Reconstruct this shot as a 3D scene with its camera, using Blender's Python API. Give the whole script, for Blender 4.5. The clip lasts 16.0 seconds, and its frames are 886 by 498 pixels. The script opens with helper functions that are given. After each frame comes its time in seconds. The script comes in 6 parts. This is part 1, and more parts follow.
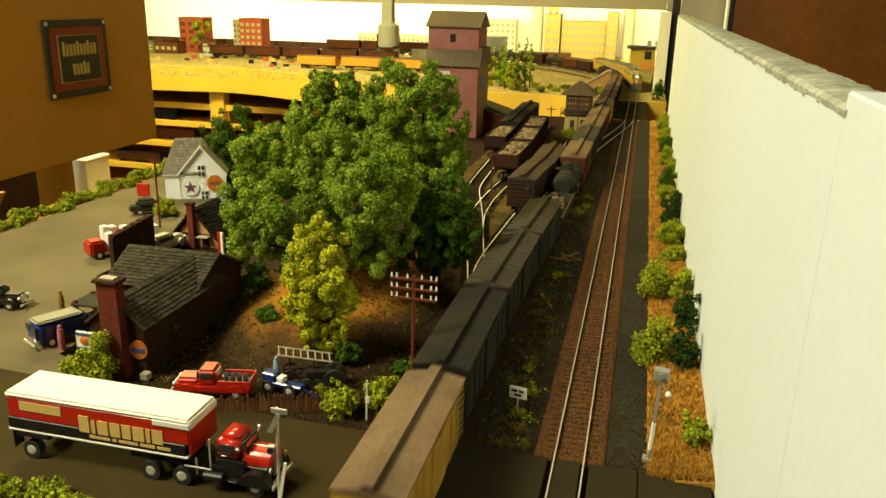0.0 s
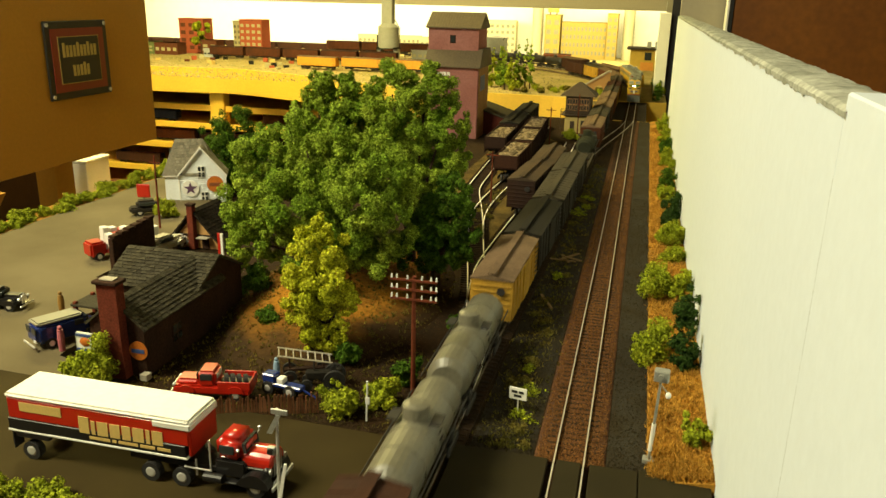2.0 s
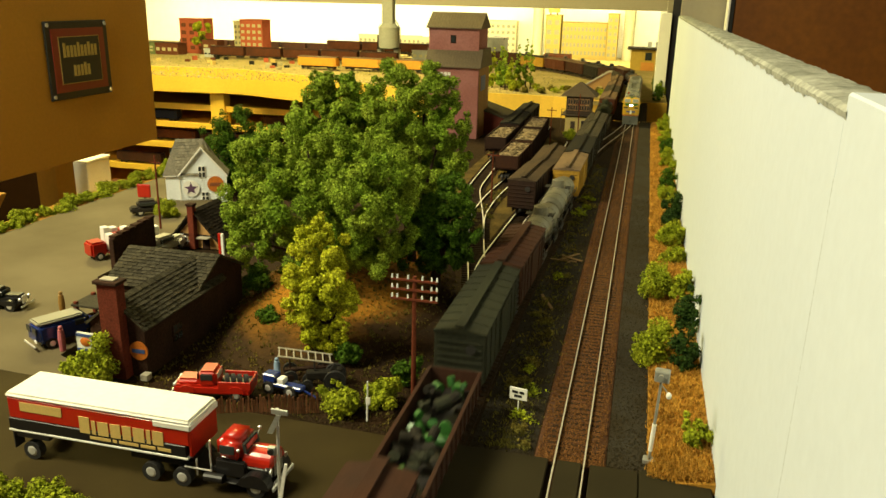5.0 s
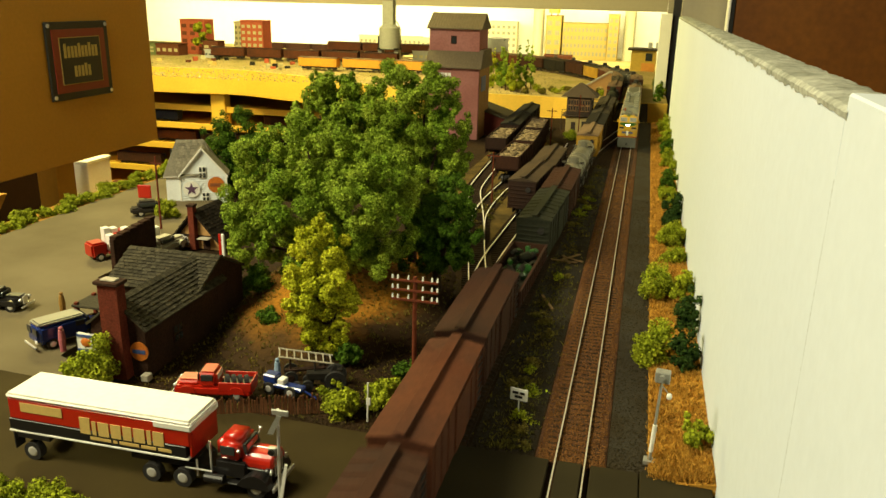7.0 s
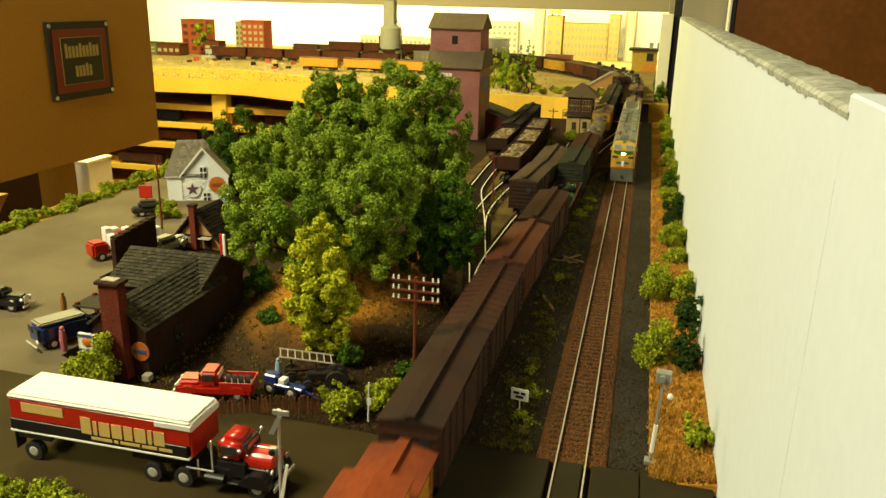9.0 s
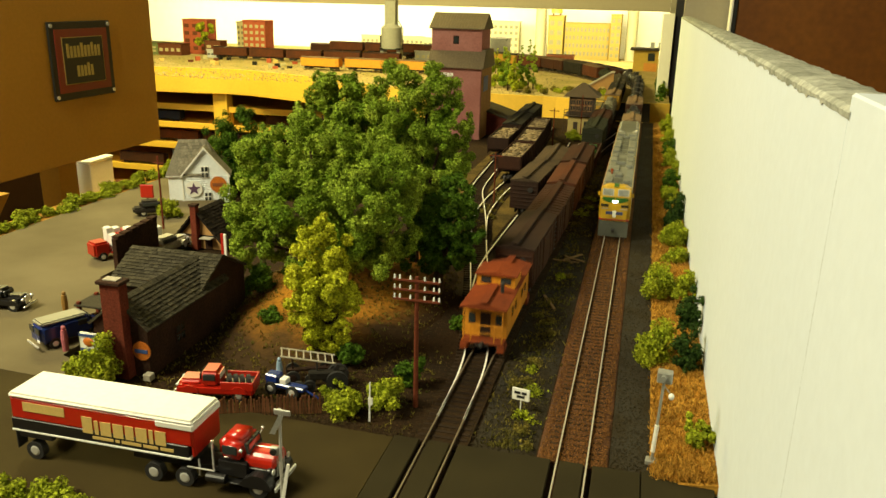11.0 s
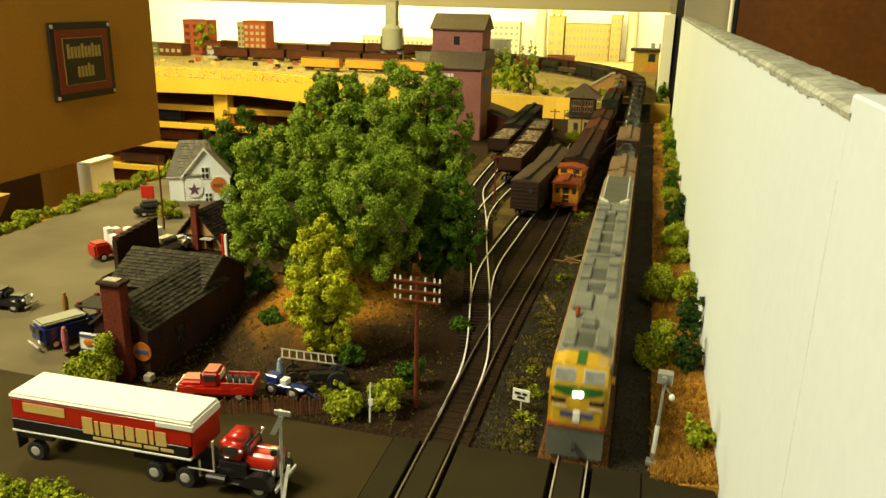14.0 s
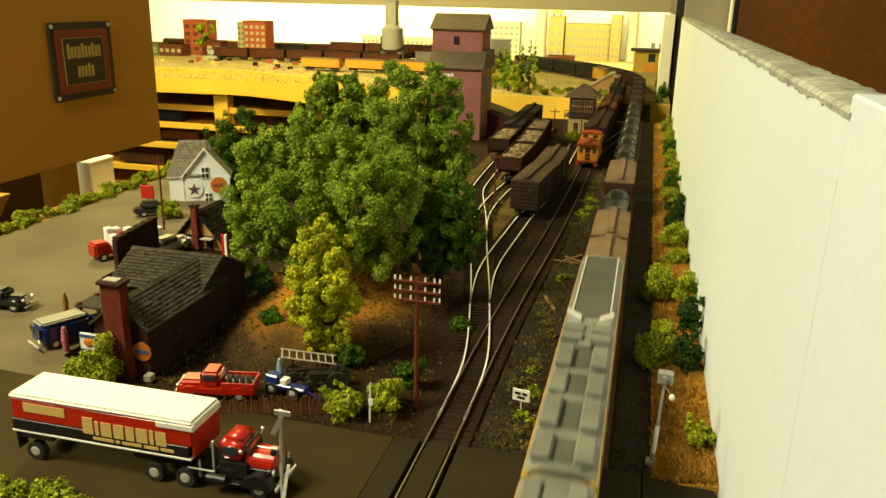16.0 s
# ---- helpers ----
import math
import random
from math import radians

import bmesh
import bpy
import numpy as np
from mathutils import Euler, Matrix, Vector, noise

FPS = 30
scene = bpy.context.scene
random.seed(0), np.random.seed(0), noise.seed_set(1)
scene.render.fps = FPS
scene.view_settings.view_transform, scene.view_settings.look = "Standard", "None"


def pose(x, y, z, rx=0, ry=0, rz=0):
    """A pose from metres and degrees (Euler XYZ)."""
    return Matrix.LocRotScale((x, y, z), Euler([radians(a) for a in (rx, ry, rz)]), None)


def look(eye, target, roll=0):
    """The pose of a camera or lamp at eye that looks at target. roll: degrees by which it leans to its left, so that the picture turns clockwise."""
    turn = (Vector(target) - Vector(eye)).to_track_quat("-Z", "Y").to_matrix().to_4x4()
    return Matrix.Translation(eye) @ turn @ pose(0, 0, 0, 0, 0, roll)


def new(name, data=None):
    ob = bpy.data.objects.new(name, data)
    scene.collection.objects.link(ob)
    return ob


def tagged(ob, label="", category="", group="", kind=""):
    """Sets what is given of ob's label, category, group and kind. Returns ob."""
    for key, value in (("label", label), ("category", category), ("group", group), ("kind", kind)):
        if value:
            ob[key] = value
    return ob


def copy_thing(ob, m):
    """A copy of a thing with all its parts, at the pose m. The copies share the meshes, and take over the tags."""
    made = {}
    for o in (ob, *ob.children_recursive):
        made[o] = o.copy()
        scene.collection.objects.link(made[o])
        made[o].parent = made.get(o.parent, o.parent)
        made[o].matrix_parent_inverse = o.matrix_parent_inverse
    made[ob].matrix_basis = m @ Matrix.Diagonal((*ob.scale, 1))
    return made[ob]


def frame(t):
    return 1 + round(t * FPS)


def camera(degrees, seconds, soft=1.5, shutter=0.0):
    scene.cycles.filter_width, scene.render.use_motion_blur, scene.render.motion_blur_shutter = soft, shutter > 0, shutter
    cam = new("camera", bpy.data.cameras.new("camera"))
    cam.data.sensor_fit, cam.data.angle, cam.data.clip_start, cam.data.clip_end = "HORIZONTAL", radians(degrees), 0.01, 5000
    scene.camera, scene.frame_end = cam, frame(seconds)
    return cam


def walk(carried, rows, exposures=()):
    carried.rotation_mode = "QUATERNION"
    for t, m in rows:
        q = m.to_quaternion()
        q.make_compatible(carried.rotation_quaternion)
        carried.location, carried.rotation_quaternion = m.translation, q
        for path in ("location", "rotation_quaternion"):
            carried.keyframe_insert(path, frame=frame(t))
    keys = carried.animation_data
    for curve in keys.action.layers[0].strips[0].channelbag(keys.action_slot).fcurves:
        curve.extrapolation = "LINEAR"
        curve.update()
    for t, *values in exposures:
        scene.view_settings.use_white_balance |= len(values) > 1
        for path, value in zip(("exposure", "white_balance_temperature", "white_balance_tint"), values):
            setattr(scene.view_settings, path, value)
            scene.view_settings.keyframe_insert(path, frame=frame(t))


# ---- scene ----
# A model railway layout at 1:87 in a basement room. Lengths in the builders are millimetres; part() turns them into metres.
MM = 0.001

# ---- camera ----
cam = camera(58.5, 16.0, soft=1.5, shutter=1.0)
EYE = (0.0, 0.0, 0.257)


def aim(dx, dy):
    """The camera's pose: a hand-held tripod head that sags by a few thousandths of a turn."""
    yaw, pitch = radians(-13.956) - dx / 1400, radians(17.611) - dy / 1400
    way = Vector((math.sin(yaw) * math.cos(pitch), math.cos(yaw) * math.cos(pitch), -math.sin(pitch)))
    return look(EYE, Vector(EYE) + way, 1.3)


DRIFT = [(0, -6.5, -4.0), (1.5, -6.5, -2.5), (2.5, -6.3, -2.3), (3.5, -6, -3.5), (4.2, -5.7, -3.2), (6.5, -5.2, -0.5),
         (7.5, -4, -1.5), (9, -3, -0.8), (11.5, -0.5, -1.3), (12.5, -0.3, -1.2), (14, 0, 0), (16, 0, 0)]
walk(cam, [(t, aim(dx, dy)) for t, dx, dy in DRIFT], exposures=[(0, 0.0, 6500, 10), (16, 0.0, 6500, 10)])

# ---- light ----
world = bpy.data.worlds.new("room_dark")
world.use_nodes = True
world.node_tree.nodes["Background"].inputs[0].default_value = (1.0, 0.8, 0.5, 1)
world.node_tree.nodes["Background"].inputs[1].default_value = 0.004
scene.world = world


def area(name, eye, target, w, h, watts, colour):
    lamp = bpy.data.lights.new(name, "AREA")
    lamp.shape, lamp.size, lamp.size_y, lamp.energy, lamp.color = "RECTANGLE", w, h, watts, colour
    ob = new(name, lamp)
    ob.matrix_world = look(eye, target)
    return ob


WARM = (1.0, 0.925, 0.58)
YELLOW = (1.0, 0.86, 0.30)
# the aisle's ceiling lamp, the tubes behind the far valance, and two added ceiling fills
area("aisle_ceiling_light", (-0.97, -0.06, 1.10), (-0.3, 0.7, 0.0), 0.5, 0.45, 34, WARM)
# Weak added lamp, no known fixture: lifts the faces that look to the camera.
area("camera_side_ceiling_light", (0.35, -0.9, 1.22), (-0.5, 0.6, 0.0), 0.5, 0.5, 2.5, WARM)
# Unseen fill lamp, set to brighten the far table and the shelves.
area("far_ceiling_light", (-1.38, 1.85, 1.22), (-1.2, 2.25, 0.0), 0.7, 0.7, 84, YELLOW)
area("valance_light", (-1.2, 3.42, 0.262), (-1.2, 3.85, 0.06), 2.9, 0.06, 33, (1.0, 0.92, 0.46))

# ---- materials ----


def material(name, colour, rough=0.7, metal=0.0, var=0.25, grain=700.0, bump=0.15, tint=None, blotch=60.0, island=0.0, rand=0.0, coat=0.0):
    """A surface with grain and blotches; tint is a second colour that the blotches bring in."""
    m = bpy.data.materials.new(name)
    m.use_nodes = True
    nt = m.node_tree
    n, ln = nt.nodes, nt.links
    bsdf = n["Principled BSDF"]
    bsdf.inputs["Roughness"].default_value, bsdf.inputs["Metallic"].default_value = rough, metal
    bsdf.inputs["Coat Weight"].default_value = coat
    if rough >= 0.78:
        bsdf.inputs["Specular IOR Level"].default_value = 0.12
    tex = n.new("ShaderNodeTexCoord")
    fine, wide = n.new("ShaderNodeTexNoise"), n.new("ShaderNodeTexNoise")
    fine.inputs["Scale"].default_value, wide.inputs["Scale"].default_value = grain, blotch
    fine.inputs["Detail"].default_value, wide.inputs["Detail"].default_value = 4, 5
    for k in (fine, wide):
        ln.new(tex.outputs["Object"], k.inputs["Vector"])
    ramp = n.new("ShaderNodeValToRGB")
    ramp.color_ramp.elements[0].position, ramp.color_ramp.elements[1].position = 0.35, 0.68
    second = tint or tuple(c * (1 - 0.6 * var) for c in colour)
    ramp.color_ramp.elements[0].color, ramp.color_ramp.elements[1].color = (*colour, 1), (*second, 1)
    ln.new(wide.outputs["Fac"], ramp.inputs["Fac"])
    hsv = n.new("ShaderNodeHueSaturation")
    ln.new(ramp.outputs["Color"], hsv.inputs["Color"])
    mul = n.new("ShaderNodeMapRange")
    mul.inputs["From Min"].default_value, mul.inputs["From Max"].default_value = 0.25, 0.75
    mul.inputs["To Min"].default_value, mul.inputs["To Max"].default_value = 1 - var, 1 + var
    ln.new(fine.outputs["Fac"], mul.inputs["Value"])
    value = mul.outputs["Result"]
    for amount, kind, out in ((island, "ShaderNodeNewGeometry", "Random Per Island"), (rand, "ShaderNodeObjectInfo", "Random")):
        if amount:
            src = n.new(kind)
            r = n.new("ShaderNodeMapRange")
            r.inputs["To Min"].default_value, r.inputs["To Max"].default_value = 1 - amount, 1 + amount
            ln.new(src.outputs[out], r.inputs["Value"])
            x = n.new("ShaderNodeMath")
            x.operation = "MULTIPLY"
            ln.new(value, x.inputs[0]), ln.new(r.outputs["Result"], x.inputs[1])
            value = x.outputs[0]
    ln.new(value, hsv.inputs["Value"])
    ln.new(hsv.outputs["Color"], bsdf.inputs["Base Color"])
    if bump:
        b = n.new("ShaderNodeBump")
        b.inputs["Strength"].default_value, b.inputs["Distance"].default_value = bump, 0.001
        ln.new(fine.outputs["Fac"], b.inputs["Height"])
        ln.new(b.outputs["Normal"], bsdf.inputs["Normal"])
    return m


def glow(name, colour, strength):
    m = material(name, colour, 0.4, var=0.05, bump=0)
    b = m.node_tree.nodes["Principled BSDF"]
    b.inputs["Emission Color"].default_value, b.inputs["Emission Strength"].default_value = (*colour, 1), strength
    return m


def leafy(name, a, b, island=0.55):
    m = material(name, a, 0.75, var=0.3, grain=500, bump=0, tint=b, blotch=28, island=island)
    m.node_tree.nodes["Principled BSDF"].inputs["Specular IOR Level"].default_value = 0.12
    return m


ASPHALT = material("asphalt", (0.165, 0.135, 0.075), 0.85, var=0.14, grain=1500, bump=0.12, tint=(0.095, 0.075, 0.038), blotch=7)
ROAD = material("dark_road_asphalt", (0.052, 0.037, 0.010), 0.85, var=0.16, grain=1500, bump=0.12, tint=(0.024, 0.016, 0.005), blotch=8)
CROSSING = material("crossing_asphalt", (0.027, 0.021, 0.008), 0.8, var=0.14, grain=1500, bump=0.12, tint=(0.017, 0.013, 0.005), blotch=12)
DIRT = material("dark_dirt", (0.03, 0.0155, 0.0055), 0.95, var=0.4, grain=420, bump=0.6, tint=(0.018, 0.011, 0.005), blotch=22)
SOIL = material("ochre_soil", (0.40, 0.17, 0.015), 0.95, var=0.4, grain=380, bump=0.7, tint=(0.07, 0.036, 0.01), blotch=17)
# Low slopes blend into dark dirt, which also paints in shade beneath the trees.
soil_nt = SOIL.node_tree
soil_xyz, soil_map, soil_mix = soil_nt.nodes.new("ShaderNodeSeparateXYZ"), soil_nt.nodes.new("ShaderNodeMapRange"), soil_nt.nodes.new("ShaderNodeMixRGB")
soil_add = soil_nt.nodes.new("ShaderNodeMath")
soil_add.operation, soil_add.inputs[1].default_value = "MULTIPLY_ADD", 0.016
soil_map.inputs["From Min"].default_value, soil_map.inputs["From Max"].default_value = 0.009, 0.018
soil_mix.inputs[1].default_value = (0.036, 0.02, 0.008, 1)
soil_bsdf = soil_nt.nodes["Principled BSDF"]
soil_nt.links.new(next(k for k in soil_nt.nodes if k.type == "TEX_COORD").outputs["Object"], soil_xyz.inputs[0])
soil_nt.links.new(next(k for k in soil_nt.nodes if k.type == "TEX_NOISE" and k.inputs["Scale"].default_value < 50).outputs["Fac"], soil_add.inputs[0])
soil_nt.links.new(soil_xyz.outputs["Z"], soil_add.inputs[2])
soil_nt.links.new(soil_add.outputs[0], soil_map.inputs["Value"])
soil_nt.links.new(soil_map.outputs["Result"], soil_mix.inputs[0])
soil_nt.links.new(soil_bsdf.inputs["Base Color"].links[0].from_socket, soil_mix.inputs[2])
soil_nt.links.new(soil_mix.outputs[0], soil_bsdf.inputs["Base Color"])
STRAW = material("straw_turf", (0.46, 0.23, 0.03), 0.95, var=0.35, grain=420, bump=0.8, tint=(0.25, 0.12, 0.02), blotch=24)
BALLAST = material("brown_ballast", (0.12, 0.052, 0.022), 0.9, var=0.5, grain=900, bump=0.9, tint=(0.07, 0.037, 0.02), blotch=40)
CINDER = material("grey_cinder", (0.027, 0.02, 0.010), 0.9, var=0.45, grain=900, bump=0.8, tint=(0.034, 0.03, 0.022), blotch=35)
STONE = material("ballast_stone", (0.17, 0.075, 0.022), 0.9, var=0.3, grain=900, bump=0, island=0.5)
GREYSTONE = material("cinder_stone", (0.035, 0.026, 0.013), 0.9, var=0.3, grain=900, bump=0, island=0.5)
TIE = material("dark_tie", (0.03, 0.018, 0.01), 0.85, var=0.35, grain=900, bump=0.4, rand=0.35)
RAIL = material("worn_rail", (0.66, 0.60, 0.48), 0.35, 0.45, var=0.12, grain=300, bump=0.02)
RAILRUST = material("rusty_rail_web", (0.07, 0.032, 0.014), 0.75, 0.1, var=0.3, grain=700)
RAILDULL = material("dull_rail", (0.25, 0.20, 0.13), 0.38, 0.4, var=0.2, grain=300, bump=0.02)
# Siding rails: near-white and non-metal, their reflected light is put into the colour.
RAILGLINT = material("rail_painted_glint", (0.92, 0.88, 0.78), 0.4, 0.0, var=0.1, grain=300, bump=0.02)
PLASTER = material("white_wall_paint", (0.62, 0.685, 0.77), 0.75, var=0.025, grain=160, bump=0.12, tint=(0.595, 0.66, 0.75), blotch=4)
SIDINGTURF = material("olive_siding_turf", (0.13, 0.085, 0.022), 0.95, var=0.4, grain=420, bump=0.8, tint=(0.05, 0.035, 0.012), blotch=30)
ROUGHTOP = material("rough_plaster_edge", (0.25, 0.26, 0.22), 0.95, var=0.3, grain=260, bump=0.9, tint=(0.42, 0.43, 0.38), blotch=40)
CREAM = material("cream_wall_paint", (0.36, 0.32, 0.23), 0.7, var=0.05, grain=120, bump=0.05)
BACKDROP = material("backdrop_board", (0.86, 0.85, 0.72), 0.8, var=0.03, grain=30, bump=0, blotch=2)
TAN = material("tan_fascia_paint", (0.74, 0.47, 0.05), 0.6, var=0.06, grain=140, bump=0.05, tint=(0.70, 0.43, 0.045), blotch=6)
TAN2 = material("tan_panel_paint", (0.50, 0.25, 0.025), 0.6, var=0.06, grain=140, bump=0.05, tint=(0.46, 0.225, 0.022), blotch=5)
WOODRED = material("red_brown_wood", (0.20, 0.068, 0.007), 0.45, var=0.2, grain=60, bump=0.05, tint=(0.165, 0.054, 0.006), blotch=8)
CARPET = material("dark_room_floor", (0.08, 0.06, 0.04), 0.95, var=0.3, grain=120, bump=0.3)
BLACK = material("black_paint", (0.012, 0.011, 0.010), 0.5, var=0.3, grain=500, bump=0.05)
PLYWOOD = material("plywood", (0.40, 0.25, 0.10), 0.7, var=0.15, grain=90, bump=0.1)
WHITE = material("white_paint", (0.80, 0.79, 0.72), 0.5, var=0.05, grain=300, bump=0.03)
CHROME = material("chrome", (0.80, 0.80, 0.76), 0.25, 0.55, var=0.05, grain=300, bump=0)
GLASS = material("dark_glass", (0.03, 0.035, 0.035), 0.08, var=0.1, grain=100, bump=0)
RUBBER = material("rubber", (0.014, 0.013, 0.012), 0.75, var=0.2, grain=500, bump=0.1)
LEAF_DARK = leafy("dark_green_foliage", (0.04, 0.09, 0.005), (0.07, 0.13, 0.007))
LEAF_MID = leafy("green_foliage", (0.125, 0.215, 0.011), (0.28, 0.36, 0.032))
LEAF_LIGHT = leafy("yellow_green_foliage", (0.38, 0.41, 0.014), (0.50, 0.50, 0.024))
LEAF_BUSH = leafy("bush_foliage", (0.22, 0.27, 0.012), (0.32, 0.34, 0.016))
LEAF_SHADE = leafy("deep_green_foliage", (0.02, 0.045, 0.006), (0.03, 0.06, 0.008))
LEAF_DRY = leafy("dry_weed", (0.16, 0.12, 0.02), (0.09, 0.09, 0.015))
STRAWTUFT = leafy("straw_tuft", (0.50, 0.27, 0.04), (0.34, 0.17, 0.025))
BARK = material("bark", (0.06, 0.04, 0.022), 0.9, var=0.35, grain=600, bump=0.8)

# ---- mesh helpers ----


def part(name, bm, mat, parent=None, label="", smooth=False):
    """One mesh object from a bmesh in millimetres, under its thing."""
    bmesh.ops.scale(bm, vec=(MM, MM, MM), verts=bm.verts)
    bmesh.ops.recalc_face_normals(bm, faces=bm.faces)
    me = bpy.data.meshes.new(name)
    bm.to_mesh(me)
    bm.free()
    if smooth:
        me.polygons.foreach_set("use_smooth", [True] * len(me.polygons))
    me.materials.append(mat)
    ob = new(name, me)
    if parent:
        ob.parent = parent
    if label:
        ob["label"] = label
    return ob


def thing(name, x, y, z, rz=0.0, label="", category="", group="", kind=""):
    """An Empty at a thing's base; x, y, z in millimetres."""
    ob = new(name)
    ob.empty_display_size = 0.01
    ob.matrix_world = pose(x * MM, y * MM, z * MM, 0, 0, rz)
    return tagged(ob, label, category, group, kind)


def box(x0, x1, y0, y1, z0, z1, bevel=0.0, bm=None, seg=1):
    one = bmesh.new()
    bmesh.ops.create_cube(one, size=1)
    for v in one.verts:
        v.co = Vector(((x0 + x1) / 2 + v.co.x * (x1 - x0), (y0 + y1) / 2 + v.co.y * (y1 - y0), (z0 + z1) / 2 + v.co.z * (z1 - z0)))
    if bevel:
        bmesh.ops.bevel(one, geom=one.edges[:], offset=bevel, segments=seg, affect="EDGES")
    return join(bm, one)


def join(bm, one):
    if bm is None:
        return one
    tmp = bpy.data.meshes.new("tmp")
    one.to_mesh(tmp)
    one.free()
    bm.from_mesh(tmp)
    bpy.data.meshes.remove(tmp)
    return bm


def rod(p0, p1, r, r2=None, seg=8, bm=None):
    one = bmesh.new()
    a, b = Vector(p0), Vector(p1)
    bmesh.ops.create_cone(one, cap_ends=True, segments=seg, radius1=r, radius2=r if r2 is None else r2, depth=(b - a).length)
    m = Matrix.Translation((a + b) / 2) @ (b - a).to_track_quat("Z", "Y").to_matrix().to_4x4()
    bmesh.ops.transform(one, matrix=m, verts=one.verts)
    return join(bm, one)


def ball(c, r, bm=None, sub=2, squash=(1, 1, 1)):
    one = bmesh.new()
    bmesh.ops.create_icosphere(one, subdivisions=sub, radius=r)
    for v in one.verts:
        v.co = Vector((c[0] + v.co.x * squash[0], c[1] + v.co.y * squash[1], c[2] + v.co.z * squash[2]))
    return join(bm, one)


def loft(profile, a, b, axis="y", bm=None, bevel=0.0):
    """A closed profile of (u, z) pushed from a to b along the axis; u is the other level axis."""
    one = bmesh.new()

    def at(u, z, s):
        return (u, s, z) if axis == "y" else (s, u, z)
    lo, hi = [[one.verts.new(at(u, z, s)) for u, z in profile] for s in (a, b)]
    k = len(profile)
    one.faces.new(lo), one.faces.new(hi)
    for i in range(k):
        one.faces.new((lo[i], lo[(i + 1) % k], hi[(i + 1) % k], hi[i]))
    if bevel:
        bmesh.ops.recalc_face_normals(one, faces=one.faces)
        bmesh.ops.bevel(one, geom=one.edges[:], offset=bevel, segments=1, affect="EDGES")
    return join(bm, one)


def slab(points, z0, z1, bm=None):
    """A level polygon of (x, y) with thickness."""
    one = bmesh.new()
    lo, hi = [[one.verts.new((x, y, z)) for x, y in points] for z in (z0, z1)]
    one.faces.new(lo), one.faces.new(hi)
    for i in range(len(points)):
        j = (i + 1) % len(points)
        one.faces.new((lo[i], lo[j], hi[j], hi[i]))
    return join(bm, one)


def raw(name, verts, faces, mat, parent=None, label=""):
    """One mesh object straight from arrays in millimetres."""
    me = bpy.data.meshes.new(name)
    me.from_pydata((np.asarray(verts) * MM).tolist(), [], faces.tolist() if hasattr(faces, "tolist") else faces)
    me.materials.append(mat)
    ob = new(name, me)
    if parent:
        ob.parent = parent
    if label:
        ob["label"] = label
    return ob


def leaf_cloud(clumps, count, size, seed, shell=0.45):
    """Vertices and quads of small leaves that fill clumps of (x, y, z, r)."""
    g = np.random.default_rng(seed)
    c = np.asarray(clumps, float)
    weight = c[:, 3] ** 2
    pick = g.choice(len(c), count, p=weight / weight.sum())
    d = g.normal(size=(count, 3))
    d /= np.linalg.norm(d, axis=1)[:, None]
    r = c[pick, 3] * (shell + (1.14 - shell) * g.random(count) ** 0.8)
    centre = c[pick, :3] + d * r[:, None]
    nrm = d + g.normal(scale=0.6, size=(count, 3)) + (0, 0, 0.3)
    nrm /= np.linalg.norm(nrm, axis=1)[:, None]
    side = np.cross(nrm, g.normal(size=(count, 3)))
    side /= np.linalg.norm(side, axis=1)[:, None]
    up = np.cross(nrm, side)
    s = size * (0.55 + 0.8 * g.random(count))[:, None]
    quad = np.stack([centre - side * s * 0.5, centre + up * s * 0.42, centre + side * s * 0.5 + nrm * s * 0.25, centre - up * s * 0.42], 1)
    return quad.reshape(-1, 3), np.arange(count * 4).reshape(-1, 4)


def sub_clumps(blobs, per, seed, rel=0.36):
    """Breaks big crown blobs (x, y, z, rx, rz) into small clumps on their surface, for an uneven outline."""
    g = np.random.default_rng(seed)
    out = []
    for x, y, z, rx, rz in blobs:
        for _ in range(per):
            d = g.normal(size=3)
            d /= np.linalg.norm(d)
            k = 0.46 + 0.60 * g.random() ** 0.8
            out.append((x + d[0] * rx * k, y + d[1] * rx * k, z + d[2] * rz * k, rx * rel * (0.45 + 0.9 * g.random())))
    return out

# ---- the room ----


def setting(name, bm, mat, label, category, smooth=False):
    return tagged(part(name, bm, mat, None, "", smooth), label, category, "", "structure")


setting("floor", box(-4200, 1600, -2600, 4300, -1180, -1150), CARPET, "dark carpeted basement floor under the layout", "floor")
# Ceiling and outer walls are unseen; their cream is darkened to weaken bounced light.
setting("ceiling", box(-4200, 1600, -2600, 4300, 1300, 1340), CREAM, "plain cream room ceiling", "ceiling")
setting("wall_west", box(-4240, -4200, -2600, 4300, -1150, 1300), CREAM, "plain cream room wall", "wall")
setting("wall_south", box(-4200, 1600, -2640, -2600, -1150, 1300), CREAM, "plain cream room wall", "wall")
setting("wall_east", box(1600, 1640, -2600, 4300, -1150, 1300), CREAM, "plain cream room wall", "wall")
setting("wall_north", box(-4200, 1600, 4300, 4340, -1150, 1300), CREAM, "plain cream room wall", "wall")
setting("backdrop", box(-3400, 75, 3960, 3975, -30, 320), BACKDROP, "bright white backdrop board behind the far town", "backdrop")

